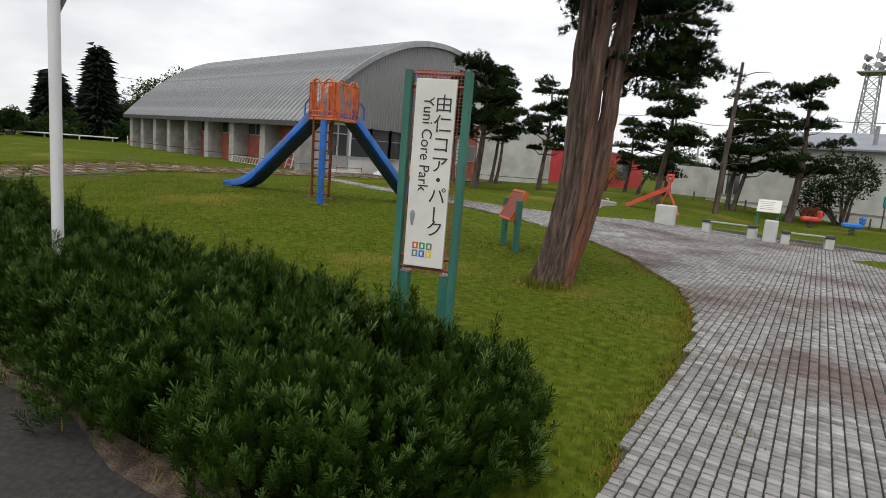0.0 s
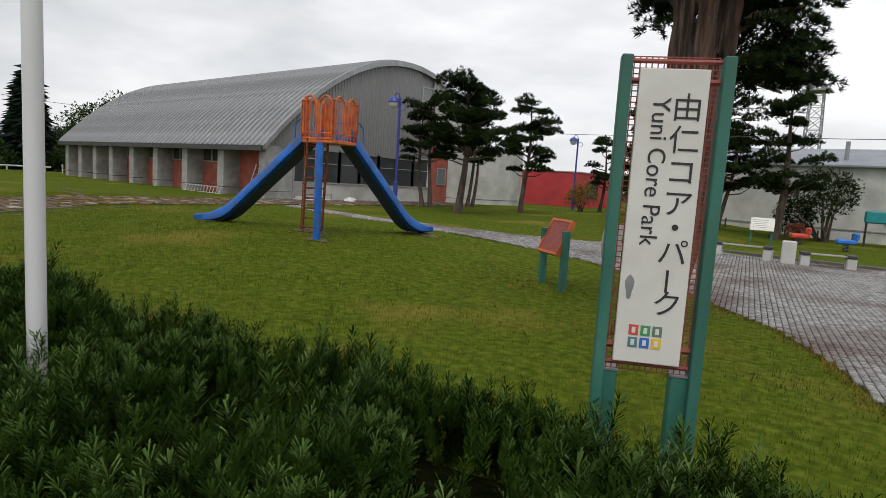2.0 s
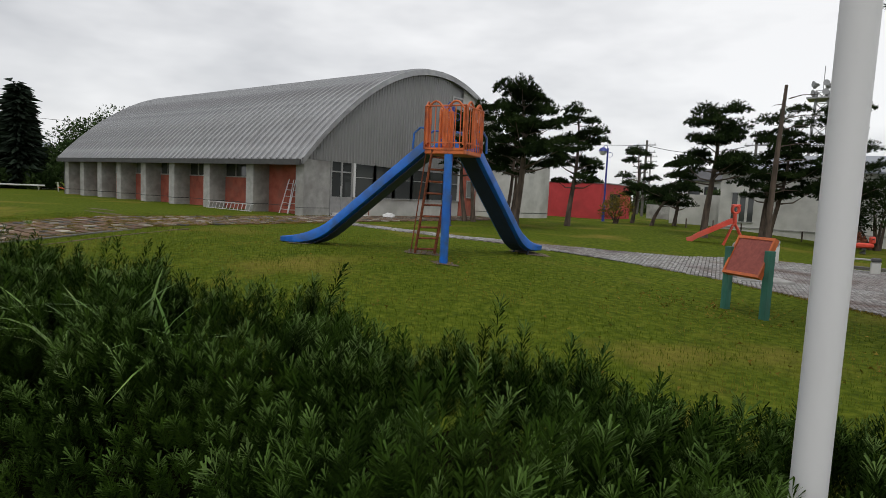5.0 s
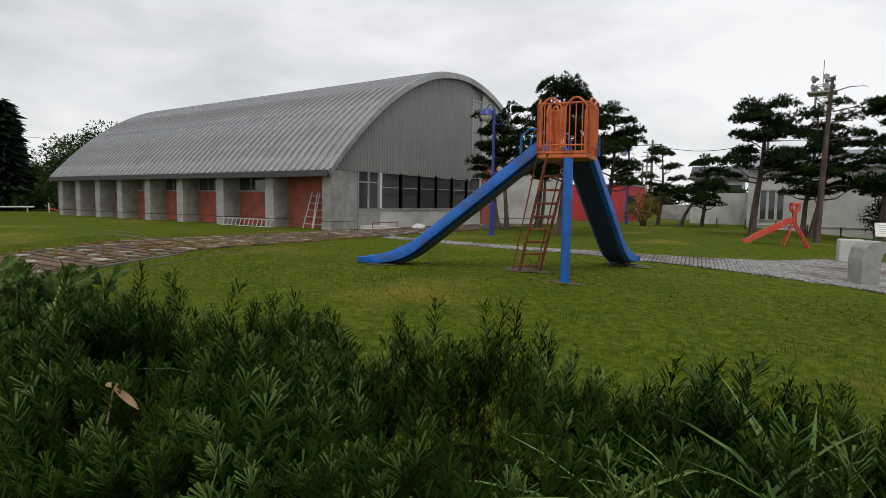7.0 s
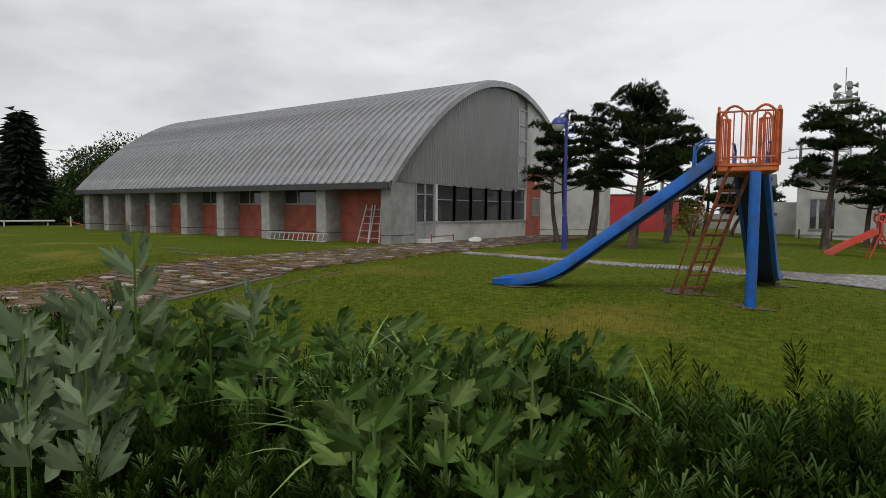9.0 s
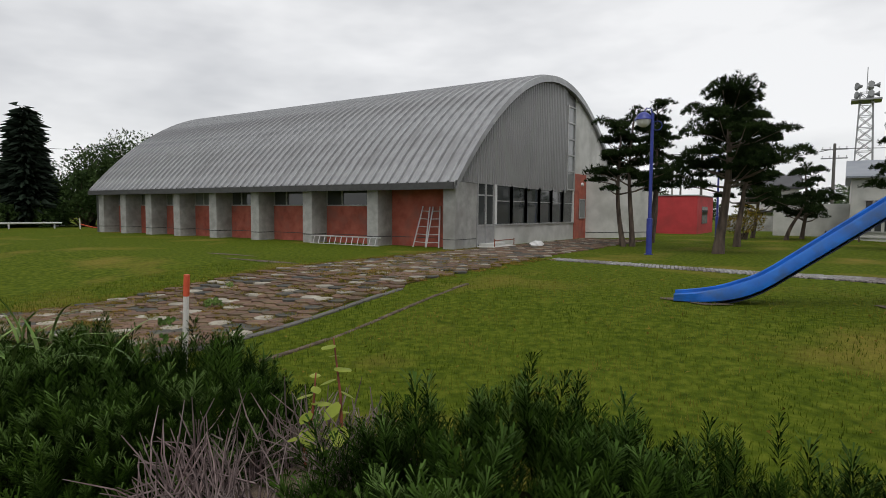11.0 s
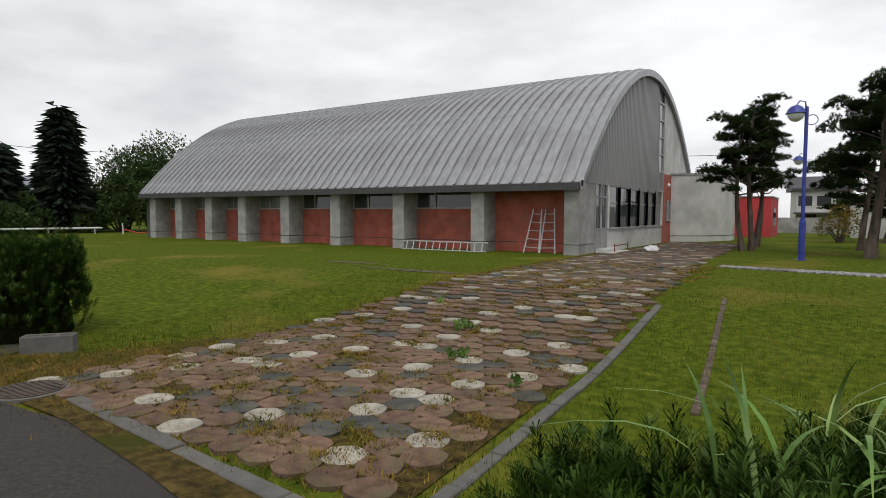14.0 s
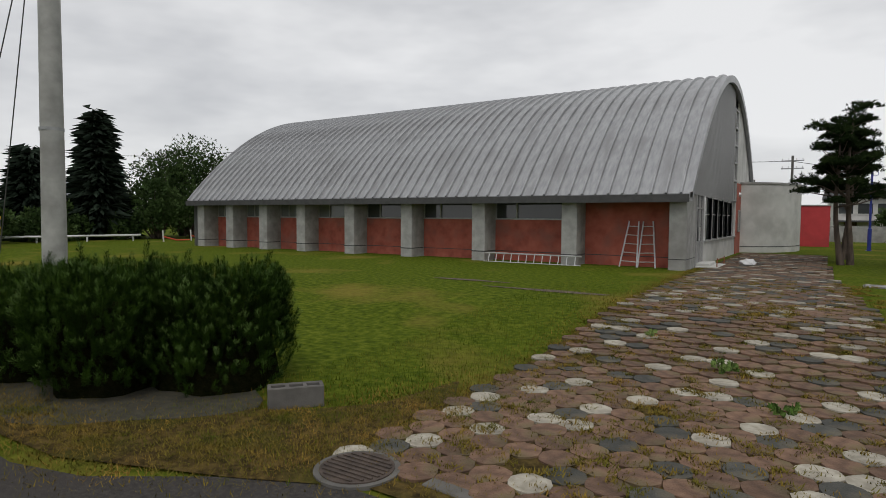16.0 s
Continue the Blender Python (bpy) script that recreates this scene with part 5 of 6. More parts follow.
def big_cypress(x, y):
    """The old tree by the sign: a leaning trunk of three grown-together stems, deep shredded bark, spreading dark sprays above."""
    t = thing("old_cypress", (0, 0, 0), "old leaning tree with shredded reddish grey bark by the sign", "tree")
    z0 = gz(x, y) - 0.08
    ex, ey = 0.82, 0.57
    rng = np.random.default_rng(5)
    for s, (off, r0, top, dx, dy) in enumerate((((-0.09, -0.04), 0.19, 4.8, -0.02, -0.02), ((0.12, 0.1), 0.18, 5.0, 0.16, 0.18), ((0.05, -0.07), 0.16, 5.0, 0.08, 0.06))):
        bm = B()
        rings, n, m = [], 40, 34
        for i in range(m + 1):
            q = i / m
            bow = 0.36 * (1 - (1 - min(1, q / 0.5)) ** 2)
            cx = x + off[0] * (1 + 0.5 * q) + dx * q + 0.66 * bow
            cy = y + off[1] * (1 + 0.5 * q) + dy * q + 0.75 * bow
            cz = z0 + top * q
            rr = r0 * (1 - 0.42 * q) * (1 + 0.45 * math.exp(-q * 18))
            ring = []
            for k in range(n):
                a = TAU * k / n
                tw = a + q * 1.3
                d = 1 + 0.38 * noise.noise(Vector((math.cos(tw) * 2.6, math.sin(tw) * 2.6, cz * 0.5 + s * 9))) + 0.36 * noise.noise(Vector((math.cos(tw) * 7, math.sin(tw) * 7, cz * 0.7 + s * 5)))
                ring.append(bm.verts.new((cx + rr * d * math.cos(a), cy + rr * d * math.sin(a), cz)))
            rings.append(ring)
        for a, b in zip(rings, rings[1:]):
            for k in range(n):
                bm.faces.new((a[k], a[(k + 1) % n], b[(k + 1) % n], b[k]))
        bm.faces.new(rings[-1])
        part("trunk", bm, CYPRESS, t, "deeply furrowed red and grey bark", smooth=True)
    P, F = [], []
    right = Vector((0.66, 0.75, 0))
    away = Vector((-0.75, 0.66, 0))
    limbs = [(3.3, right + away * 0.4, 1.9, 0.3), (3.4, right + away * 0.2, 1.5, 0.55), (4.4, -right, 1.2, 0.8), (4.1, away, 1.8, 0.9), (3.7, right, 1.4, 0.9), (4.3, -away, 1.4, 1.2), (4.7, -right, 1.7, 0.9), (4.2, right + away, 1.8, 0.8), (4.4, away - right, 1.6, 1.0)]
    for z, d, reach, rise in limbs:
        d = d.normalized()
        b = Vector((x + 0.3, y + 0.32, z0 + z))
        e = b + d * reach + Vector((0, 0, rise))
        mid = b.lerp(e, 0.5) + Vector((0, 0, 0.25))
        part("limb", tube(B(), [b, mid, e], [0.085, 0.055, 0.018], 7), CYPRESS, t)
        for k in range(9):
            q = 0.42 + 0.6 * k / 8
            o = b.lerp(e, q) + Vector((0.2 * rng.normal(), 0.2 * rng.normal(), 0.2 + 0.16 * rng.normal()))
            p, f = pad(o.x, o.y, o.z, 0.3 + 0.15 * rng.random(), 75, rng, 0.5)
            P.append(p)
            F.append(f)
    for z, d, L in ((2.3, right, 0.38), (2.75, -right, 0.3)):
        b = Vector((x + 0.3, y + 0.3, z0 + z))
        part("snag", tube(B(), [b, b + d * L * 0.7 + Vector((0, 0, 0.12)), b + d * L + Vector((0, 0, 0.3))], [0.05, 0.04, 0.03], 7), CYPRESS, t, "short broken branch stub")
    P, F = np.concatenate(P), np.concatenate(F)
    v, f = scatter(*TUFT, P, F, 0.6 + 0.4 * rng.random(len(P)), rng)
    tagged(link("crown", v, f, NEEDLE_TREE, t, "dark hanging needle sprays"), kind="stuff")


big_cypress(-2.62, 11.32)
tr = along([(-2.95, 11.15), (-2.5, 10.98), (-2.2, 11.3)], 600, 0.12, 44)
blades("tree_foot_grass", tr, 0.16, 0.006, BLADE, "longer grass round the tree foot", "grass", 9, 0.8)


# ---- park lamps ----
def park_lamp(x, y, h, label, angle):
    z0 = gz(x, y) - 0.1
    t = thing("park_lamp", (x, y, z0), label, "street lamp", "blue park lamps", rz=angle)
    part("pole", tube(B(), [(0, 0, 0), (0, 0, 1.35), (0, 0, 1.38), (0, 0, h)], [0.1, 0.1, 0.062, 0.055], 14), LAMPBLUE, t, smooth=True)
    part("base_plate", tube(B(), [(0, 0, 0.08), (0, 0, 0.12)], 0.16, 14), LAMPBLUE, t)
    part("arm", tube(B(), [(0, 0, h - 0.15), (0.05, 0, h + 0.16), (0.2, 0, h + 0.2), (0.3, 0, h + 0.05)], 0.022, 6), LAMPBLUE, t)
    ring = [(-0.16 * math.cos(a) - 0.16, 0, h - 0.42 + 0.16 * math.sin(a)) for a in np.linspace(0, TAU, 17)]
    part("scroll", tube(B(), ring, 0.014, 5), LAMPBLUE, t)
    bm = B()
    prev = None
    for i in range(9):
        a = math.pi / 2 * i / 8
        cur = [bm.verts.new((0.3 + 0.27 * math.cos(b) * math.sin(a) * (1.15 if i == 8 else 1), 0.27 * math.sin(b) * math.sin(a) * (1.15 if i == 8 else 1), h - 0.2 + 0.27 * math.cos(a))) for b in np.linspace(0, TAU, 19)[:18]]
        if prev:
            for k in range(18):
                bm.faces.new((prev[k], prev[(k + 1) % 18], cur[(k + 1) % 18], cur[k]))
        prev = cur
    cap = part("shade", bm, LAMPBLUE, t, "blue domed lamp cap", smooth=True)
    bm = B()
    prev = None
    for i in range(8):
        a = math.pi / 2 * (i + 0.0) / 7
        cur = [bm.verts.new((0.3 + 0.25 * math.cos(b) * math.cos(a) + 0.0001, 0.25 * math.sin(b) * math.cos(a), h - 0.21 - 0.25 * math.sin(a))) for b in np.linspace(0, TAU, 19)[:18]]
        if prev:
            for k in range(18):
                bm.faces.new((prev[k], prev[(k + 1) % 18], cur[(k + 1) % 18], cur[k]))
        prev = cur
    part("globe", bm, POLEWHITE, t, "white unlit globe", smooth=True)


park_lamp(-18.4, 22.6, 5.0, "tall blue park lamp with a round unlit globe", 190)
park_lamp(-19.1, 40.6, 4.9, "slim dark blue park lamp on the back lawn", 200)


# ---- things round the plaza ----
board = thing("slanted_notice_board", (-5.3, 13.65, gz(-5.3, 13.65)), "red brown slanted notice board on two green posts", "notice board", rz=-31)
for s in (-0.4, 0.4):
    part("post", box(B(), (s - 0.06, -0.06, -0.2), (s + 0.06, 0.06, 1.12)), GREENPOST, board, bevel=0.008)
brd = part("board", box(B(), (-0.34, -0.33, -0.035), (0.34, 0.33, 0.035)), BROWNRED, board, "red brown board", bevel=0.01)
brd.matrix_basis = pose(0, 0.02 * U, 0.98 * U, 64, 0, 0)
frm = part("board_rim", box(box(box(box(B(), (-0.335, 0.31, -0.05), (0.335, 0.36, 0.05)), (-0.335, -0.36, -0.05), (0.335, -0.31, 0.05)), (-0.37, -0.36, -0.05), (-0.335, 0.36, 0.05)), (0.335, -0.36, -0.05), (0.37, 0.36, 0.05)), ORANGE, brd, "worn orange rim")

fountain = thing("drinking_fountain", (-6.3, 18.5, gz(-6.3, 18.5)), "curved grey concrete drinking fountain at the plaza edge", "fountain", rz=35)
prof = [(-0.22, -0.1), (0.2, -0.1), (0.17, 0.55), (0.2, 0.72), (0.34, 0.84), (0.72, 0.86), (0.74, 0.95), (0.2, 1.0), (-0.05, 0.98), (-0.18, 0.85), (-0.22, 0.6)]
bm = B()
for yy in (-0.24, 0.24):
    bm.faces.new([bm.verts.new((a, yy, b)) for a, b in prof])
bm.verts.ensure_lookup_table()
for i in range(len(prof)):
    j = (i + 1) % len(prof)
    bm.faces.new((bm.verts[i], bm.verts[j], bm.verts[len(prof) + j], bm.verts[len(prof) + i]))
part("body", bm, CONC, fountain, bevel=0.02)
part("spout", tube(B(), [(0.5, 0, 0.98), (0.5, 0, 1.03), (0.44, 0, 1.05)], 0.015, 6), ALU, fountain)
part("drain_slab", box(B(), (-0.3, -0.4, -0.05), (1.1, 0.4, 0.05)), CONC, fountain, bevel=0.02)

for x, y, w, h, lab in ((-6.72, 24.5, 0.33, 0.72, "pale concrete block post at the plaza edge"), (-3.22, 24.75, 0.2, 0.74, "narrow pale stone bollard between the benches")):
    bm = box(B(), (-w, -w * 0.7, -0.15), (w, w * 0.7, h))
    ob = part("concrete_bollard", bm, WHITEWALL, bevel=0.03)
    ob.matrix_world = pose(x * U, y * U, gz(x, y) * U, 0, 0, 12)
    tagged(ob, lab, "bollard", "stone bollards")


def bench(p0, p1):
    a, b = Vector((*p0, 0)), Vector((*p1, 0))
    L = (b - a).length
    t = thing("park_bench", (p0[0], p0[1], gz(*p0)), "low backless bench on pale stone supports", "bench", "plaza benches", rz=math.degrees(math.atan2((b - a).y, (b - a).x)))
    for s in (0.08, L - 0.08):
        part("support", box(B(), (s - 0.13, -0.17, -0.12), (s + 0.13, 0.17, 0.36)), WHITEWALL, t, bevel=0.03)
        part("end_cap", box(B(), (s - 0.13, -0.2, 0.36), (s + 0.13, 0.2, 0.46)), FASCIA, t, bevel=0.02)
    for k in range(3):
        part("slat", box(B(), (0.0, -0.17 + 0.12 * k, 0.38), (L, -0.07 + 0.12 * k, 0.42)), CONC, t, bevel=0.008)


bench((-5.4, 24.85), (-3.75, 24.95))
bench((-2.87, 24.85), (-1.55, 25.3))
kerb = boxp("plaza_kerb", (-5.6, 26.35, -0.75), (9, 26.55, -0.4), KERB, bevel=0.015)
tagged(kerb, "low grey concrete kerb along the plaza", "kerb", kind="structure")

info = thing("information_panel", (-5.65, 32.5, gz(-5.65, 32.5)), "tilted pale information panel on dark posts", "information board", rz=12)
for s in (-0.4, 0.4):
    part("post", box(B(), (s - 0.05, -0.05, -0.2), (s + 0.05, 0.05, 0.8)), GREENPOST, info)
pn = part("panel", box(B(), (-0.47, -0.32, -0.03), (0.47, 0.32, 0.03)), SIGNWHITE, info, bevel=0.01)
pn.matrix_basis = pose(0, 0, 0.85 * U, 60, 0, 0)
for k in range(5):
    part("text_bar", box(B(), (-0.36, 0.18 - 0.09 * k, 0.0302), (0.24 - 0.05 * (k % 3), 0.21 - 0.09 * k, 0.033)), GALV, pn)

# red children's slide with a looped top
rs = thing("small_red_slide", (-8.0, 30.2, gz(-8, 30.2)), "small red plastic slide with a looped top", "slide", rz=172)
bm = B()
prev = None
for i in range(17):
    q = i / 16
    z = 1.12 - 1.0 * (q if q < 0.8 else 0.8 + 0.2 * (1 - (1 - (q - 0.8) / 0.2) ** 2))
    cur = [bm.verts.new((0.55 + 2.2 * q, a, z + b)) for a, b in ((-0.26, 0.2), (-0.22, 0.2), (-0.2, 0.02), (0.2, 0.02), (0.22, 0.2), (0.26, 0.2), (0.25, -0.04), (-0.25, -0.04))]
    if prev:
        for j in range(8):
            bm.faces.new((prev[j], prev[(j + 1) % 8], cur[(j + 1) % 8], cur[j]))
    prev = cur
part("chute", bm, TOYRED, rs, smooth=True)
for s in (-0.24, 0.24):
    part("stile", tube(B(), [(-0.35, s, -0.1), (0.45, s, 1.15)], 0.045, 8), TOYRED, rs)
    part("leg", tube(B(), [(0.95, s, -0.1), (0.45, s, 1.1)], 0.035, 8), TOYRED, rs)
    ring = [(0.42 + 0.17 * math.cos(a), s, 1.72 + 0.17 * math.sin(a)) for a in np.linspace(0, TAU, 15)]
    part("loop", tube(B(), ring, 0.05, 7), TOYRED, rs)
    part("upright", tube(B(), [(0.4, s, 1.1), (0.42, s, 1.56)], 0.06, 8), TOYRED, rs)
part("top_plate", box(B(), (0.2, -0.26, 1.86), (0.62, 0.26, 1.95)), TOYRED, rs, bevel=0.02)
for k in range(6):
    q = (k + 0.6) / 6.4
    part("rung", tube(B(), [(-0.35 + 0.8 * q, -0.24, -0.1 + 1.25 * q), (-0.35 + 0.8 * q, 0.24, -0.1 + 1.25 * q)], 0.028, 6), TOYRED, rs)

rs.scale = (0.74, 0.78, 0.88)
rs.rotation_euler.z = radians(200)
rs.location = (-8.35 * U, 28.8 * U, gz(-8.35, 28.8) * U)


def rocker(x, y, material, label):
    t = thing("spring_rocker", (x, y, gz(x, y)), label, "play rocker", "play toys", rz=30)
    coil = [(0.11 * math.cos(a), 0.11 * math.sin(a), 0.3 * a / 31.4) for a in np.linspace(0, 31.4, 60)]
    part("spring", tube(B(), coil, 0.018, 5), FASCIA, t)
    bm = box(B(), (-0.42, -0.14, 0.3), (0.4, 0.14, 0.52))
    part("body", bm, material, t, bevel=0.06)
    part("head", box(B(), (0.25, -0.13, 0.5), (0.45, 0.13, 0.82)), material, t, bevel=0.05)
    part("grip", tube(B(), [(0.3, -0.26, 0.7), (0.3, 0.26, 0.7)], 0.02, 6), FASCIA, t)


rocker(-4.6, 35.2, TOYRED, "red spring rocker on the play lawn")
rocker(-2.65, 33.8, TOYBLUE, "blue spring rocker on the play lawn")
sh = thing("teal_shelter", (-1.7, 39.5, gz(-1.7, 39.5)), "teal sheet bench with a low canopy", "shelter", rz=8)
part("canopy", box(B(), (-0.9, -0.4, 1.15), (0.9, 0.4, 1.75)), TEAL, sh, bevel=0.06)
for sx in (-0.8, 0.8):
    for sy in (-0.35, 0.35):
        part("leg", tube(B(), [(sx, sy, -0.1), (sx, sy, 1.2)], 0.03, 6), FASCIA, sh)

# dead tree pole with broken limbs
dt = thing("dead_tree_pole", (-8.15, 33.0, gz(-8.15, 33.0) - 0.1), "bare dead tree trunk with broken limbs", "dead tree")
part("trunk", tube(B(), [(0, 0, 0), (0.06, 0, 2.0), (0.12, 0.05, 4.0), (0.2, 0, 5.9)], [0.13, 0.11, 0.09, 0.06], 9), BARK, dt, smooth=True)
bm = B()
for k, (z, a, L) in enumerate(((2.0, 0.2, 0.8), (2.6, 2.9, 0.6), (3.1, 0.1, 1.0), (3.7, 0.5, 1.3), (4.3, -0.2, 0.9), (4.7, 0.3, 1.2), (5.1, 2.8, 0.5), (5.4, 0.1, 0.9))):
    o = Vector((0.06 * z, 0, z))
    e = o + Vector((L * math.cos(a), L * math.sin(a), 0.12))
    tube(bm, [o, o.lerp(e, 0.5) + Vector((0, 0, 0.06)), e, e + Vector((0.15 * math.cos(a), 0.15 * math.sin(a), -0.05))], [0.022, 0.017, 0.01, 0.004], 5)
part("broken_limbs", bm, BARK, dt)
dt.scale = (1.1, 1.1, 1.22)

# bare worn patches and fallen leaves on the lawn
for x, y, a, b in ((-14.7, 11.8, 0.55, 0.3), (-10.75, 15.9, 0.5, 0.35), (-10.6, 12.15, 0.32, 0.22), (-11.8, 12.9, 0.5, 0.35), (-26.5, 12.5, 1.6, 0.18), (-29.5, 13.5, 1.2, 0.15), (-23.5, 25.5, 1.2, 1.5)):
    ring = [(x + a * math.cos(q) * (1 + 0.25 * math.sin(3 * q + x)), y + b * math.sin(q) * (1 + 0.25 * math.cos(4 * q + y))) for q in np.linspace(0, TAU, 19)[:18]]
    sheet("worn_patch", ring, 0.012, SOIL, "bare worn earth patch in the lawn", "soil")
r = np.random.default_rng(61)
lp = np.concatenate([np.array((-5.9, 13.5)) + r.normal(size=(240, 2)) * (0.9, 0.7), np.column_stack([-22 + 20 * r.random(500), 5.5 + 12 * r.random(500)]), np.array((-2.6, 11.0)) + r.normal(size=(90, 2)) * 0.7, np.array((-10.8, 12.3)) + r.normal(size=(90, 2)) * 0.5])
lp = lp[is_lawn(lp[:, 0], lp[:, 1])]
lz = np.column_stack([lp, ground_z(lp[:, 0], lp[:, 1]) + 0.045])
lv = np.array([(-0.5, 0, 0), (0, 0.1, 0.45), (0.5, 0, 0), (0, -0.1, 1.0)]) * 0.055
fw = r.normal(size=(len(lz), 3)) * (1, 1, 0.25)
v, f = scatter(lv, np.array([(0, 1, 3), (1, 2, 3)]), lz, fw, 0.6 + 0.7 * r.random(len(lz)), r)
tagged(link("fallen_leaves", v, f, DRY), "scattered dry fallen leaves on the lawn", "leaf litter", kind="stuff")

# dark earth, with the shade under the shrubs put into its colour too
sheet("shaded_shrub_soil", [(-28.5 + 2.2 * math.cos(q) * (1 + 0.12 * math.sin(3 * q)), 3.1 + 1.25 * math.sin(q) * (1 + 0.14 * math.cos(5 * q))) for q in np.linspace(0, TAU, 25)[:24]], 0.024, JOINT, "bare soil and litter under the shrubs, darkened for their shade", "soil")
sheet("kerb_verge", [(-24.5, 2.62), (-23.0, 2.6), (-21.5, 2.4), (-20.0, 2.12), (-18.8, 1.42), (-18.3, 1.9), (-18.9, 2.5), (-19.6, 2.72), (-21.7, 2.75), (-23.6, 2.92)], 0.019, VERGE, "dry yellow verge between the asphalt and the kerb", "verge")
sheet("trampled_verge", [(-33, 1.15), (-29.5, 1.5), (-26.6, 1.58), (-25.0, 2.15), (-24.0, 2.6), (-24.6, 2.95), (-24.65, 5.0), (-24.95, 5.6), (-25.2, 4.3), (-25.9, 3.5), (-27.2, 3.1), (-29.5, 2.6), (-33, 2.4)], 0.02, VERGE, "trampled dry grass and dirt beside the path", "verge")


# ---- buildings and poles around ----
hallE = thing("community_building", (0, 0, 0), "long pale rendered single storey building behind the pines", "building")
boxp("wall", (-12.4, 42.5, -0.7), (14, 54, 3.5), WHITEWALL, hallE)
bm = B()
for x in (-12.7, 14.3):
    bm.faces.new([bm.verts.new((x, a, b)) for a, b in ((42.2, 3.5), (54.3, 3.5), (54.3, 3.6), (48.2, 4.9), (42.2, 3.6))])
bm.verts.ensure_lookup_table()
for i in range(5):
    j = (i + 1) % 5
    bm.faces.new((bm.verts[i], bm.verts[j], bm.verts[5 + j], bm.verts[5 + i]))
part("roof", bm, GREYROOF, hallE, "low grey metal roof")
for x0, x1, z0, z1 in ((-11.7, -11.4, 0.5, 2.2), (-11.25, -10.95, 0.5, 2.2), (-10.8, -10.5, 0.5, 2.2), (-1.9, -1.2, 0.6, 1.5), (2.5, 3.4, 0.6, 1.6)):
    w = boxp("window", (x0, 42.47, z0), (x1, 42.49, z1), GLASS, hallE)
    boxp("frame", (x0 - 0.06, 42.43, z0 - 0.06), (x1 + 0.06, 42.48, z0), FRAME, w)
    boxp("frame", (x0 - 0.06, 42.43, z1), (x1 + 0.06, 42.48, z1 + 0.06), FRAME, w)
boxp("base_line", (-12.42, 42.46, 0.1), (14, 42.5, 0.16), CONC, hallE)
part("flue", tube(B(), [(-4.2, 44, 3.4), (-4.2, 44, 5.0)], 0.12, 8), GALV, hallE)
boxp("side_lean_to", (-16.6, 46.5, -0.7), (-12.4, 52, 2.1), WHITEWALL, hallE)
fence = thing("low_fence", (0, 0, 0), "low dark wooden post fence on the back lawn", "fence")
for k in range(12):
    x = -13.5 + 1.5 * k
    part("post", tube(B(), [(x, 39.6, gz(x, 39.6) - 0.2), (x, 39.6, gz(x, 39.6) + 0.55)], 0.045, 6), BARK, fence)


def house(x, y, w, d, h, label, rz, roofmat, storeys=2, name="house"):
    t = thing(name, (x, y, -0.5), label, "house", "houses around", rz=rz)
    boxp("wall", (-w / 2, -d / 2, 0), (w / 2, d / 2, h), HOUSEWALL, t)
    bm = B()
    for s in (-w / 2 - 0.4, w / 2 + 0.4):
        bm.faces.new([bm.verts.new((s, a, b)) for a, b in ((-d / 2 - 0.5, h - 0.1), (d / 2 + 0.5, h - 0.1), (d / 2 + 0.5, h + 0.1), (0, h + 0.26 * d), (-d / 2 - 0.5, h + 0.1))])
    bm.verts.ensure_lookup_table()
    for i in range(5):
        j = (i + 1) % 5
        bm.faces.new((bm.verts[i], bm.verts[j], bm.verts[5 + j], bm.verts[5 + i]))
    part("roof", bm, roofmat, t)
    for s in range(storeys):
        for k in range(3):
            xx = -w / 2 + w * (k + 0.5) / 3
            win = boxp("window", (xx - 0.55, -d / 2 - 0.03, 0.8 + 2.0 * s), (xx + 0.55, -d / 2 - 0.01, 1.7 + 2.0 * s), GLASS, t)
            boxp("frame", (xx - 0.65, -d / 2 - 0.06, 0.72 + 2.0 * s), (xx + 0.65, -d / 2 - 0.02, 0.8 + 2.0 * s), HOUSEWALL, win)
        for k in range(2):
            yy = -d / 4 + d / 2 * k
            boxp("window", (w / 2 + 0.01, yy - 0.5, 0.8 + 2.0 * s), (w / 2 + 0.03, yy + 0.5, 1.7 + 2.0 * s), GLASS, t)
    boxp("porch_roof", (-w / 2 - 0.2, -d / 2 - 1.2, 2.05), (w / 4, -d / 2, 2.2), HOUSEROOF, t)
    boxp("front_door", (-w / 4 - 0.5, -d / 2 - 0.04, 0), (-w / 4 + 0.5, -d / 2 - 0.02, 2.1), BARK, t)


house(-18.7, 67, 4.4, 5, 4.3, "white two storey house with a dark roof", 8, HOUSEROOF)
house(-71, 23.4, 5, 5, 3.6, "pale two storey house among spruces", 60, GREYROOF)
house(-66.2, 22.9, 3.2, 3.2, 1.5, "low shed with a grey metal roof", 55, GREYROOF, 1, "shed")
house(-70, 9.0, 7, 6, 4.2, "pale house across the road", 80, HOUSEROOF)
wallL = boxp("garden_wall", (-21.5, 56.0, -0.6), (-13.0, 56.3, 1.25), CONC)
tagged(wallL, "grey concrete block garden wall", "wall", kind="structure")
for i, (x, y, rx, h) in enumerate(((-16, 60, 2.4, 3.0), (-26, 74, 3, 3.4), (-8, 62, 3, 4.6), (8, 70, 5, 6.5), (18, 60, 5, 6), (-36, 92, 6, 5), (-14, 95, 7, 5.5))):
    leafy_mound("garden_tree", x, y, rx, rx, h, 2200, "leafy green garden tree behind the park", "tree", BROADLEAF, 90 + i, 0.32, z0=-0.5, lumps=14, group="trees behind the park")


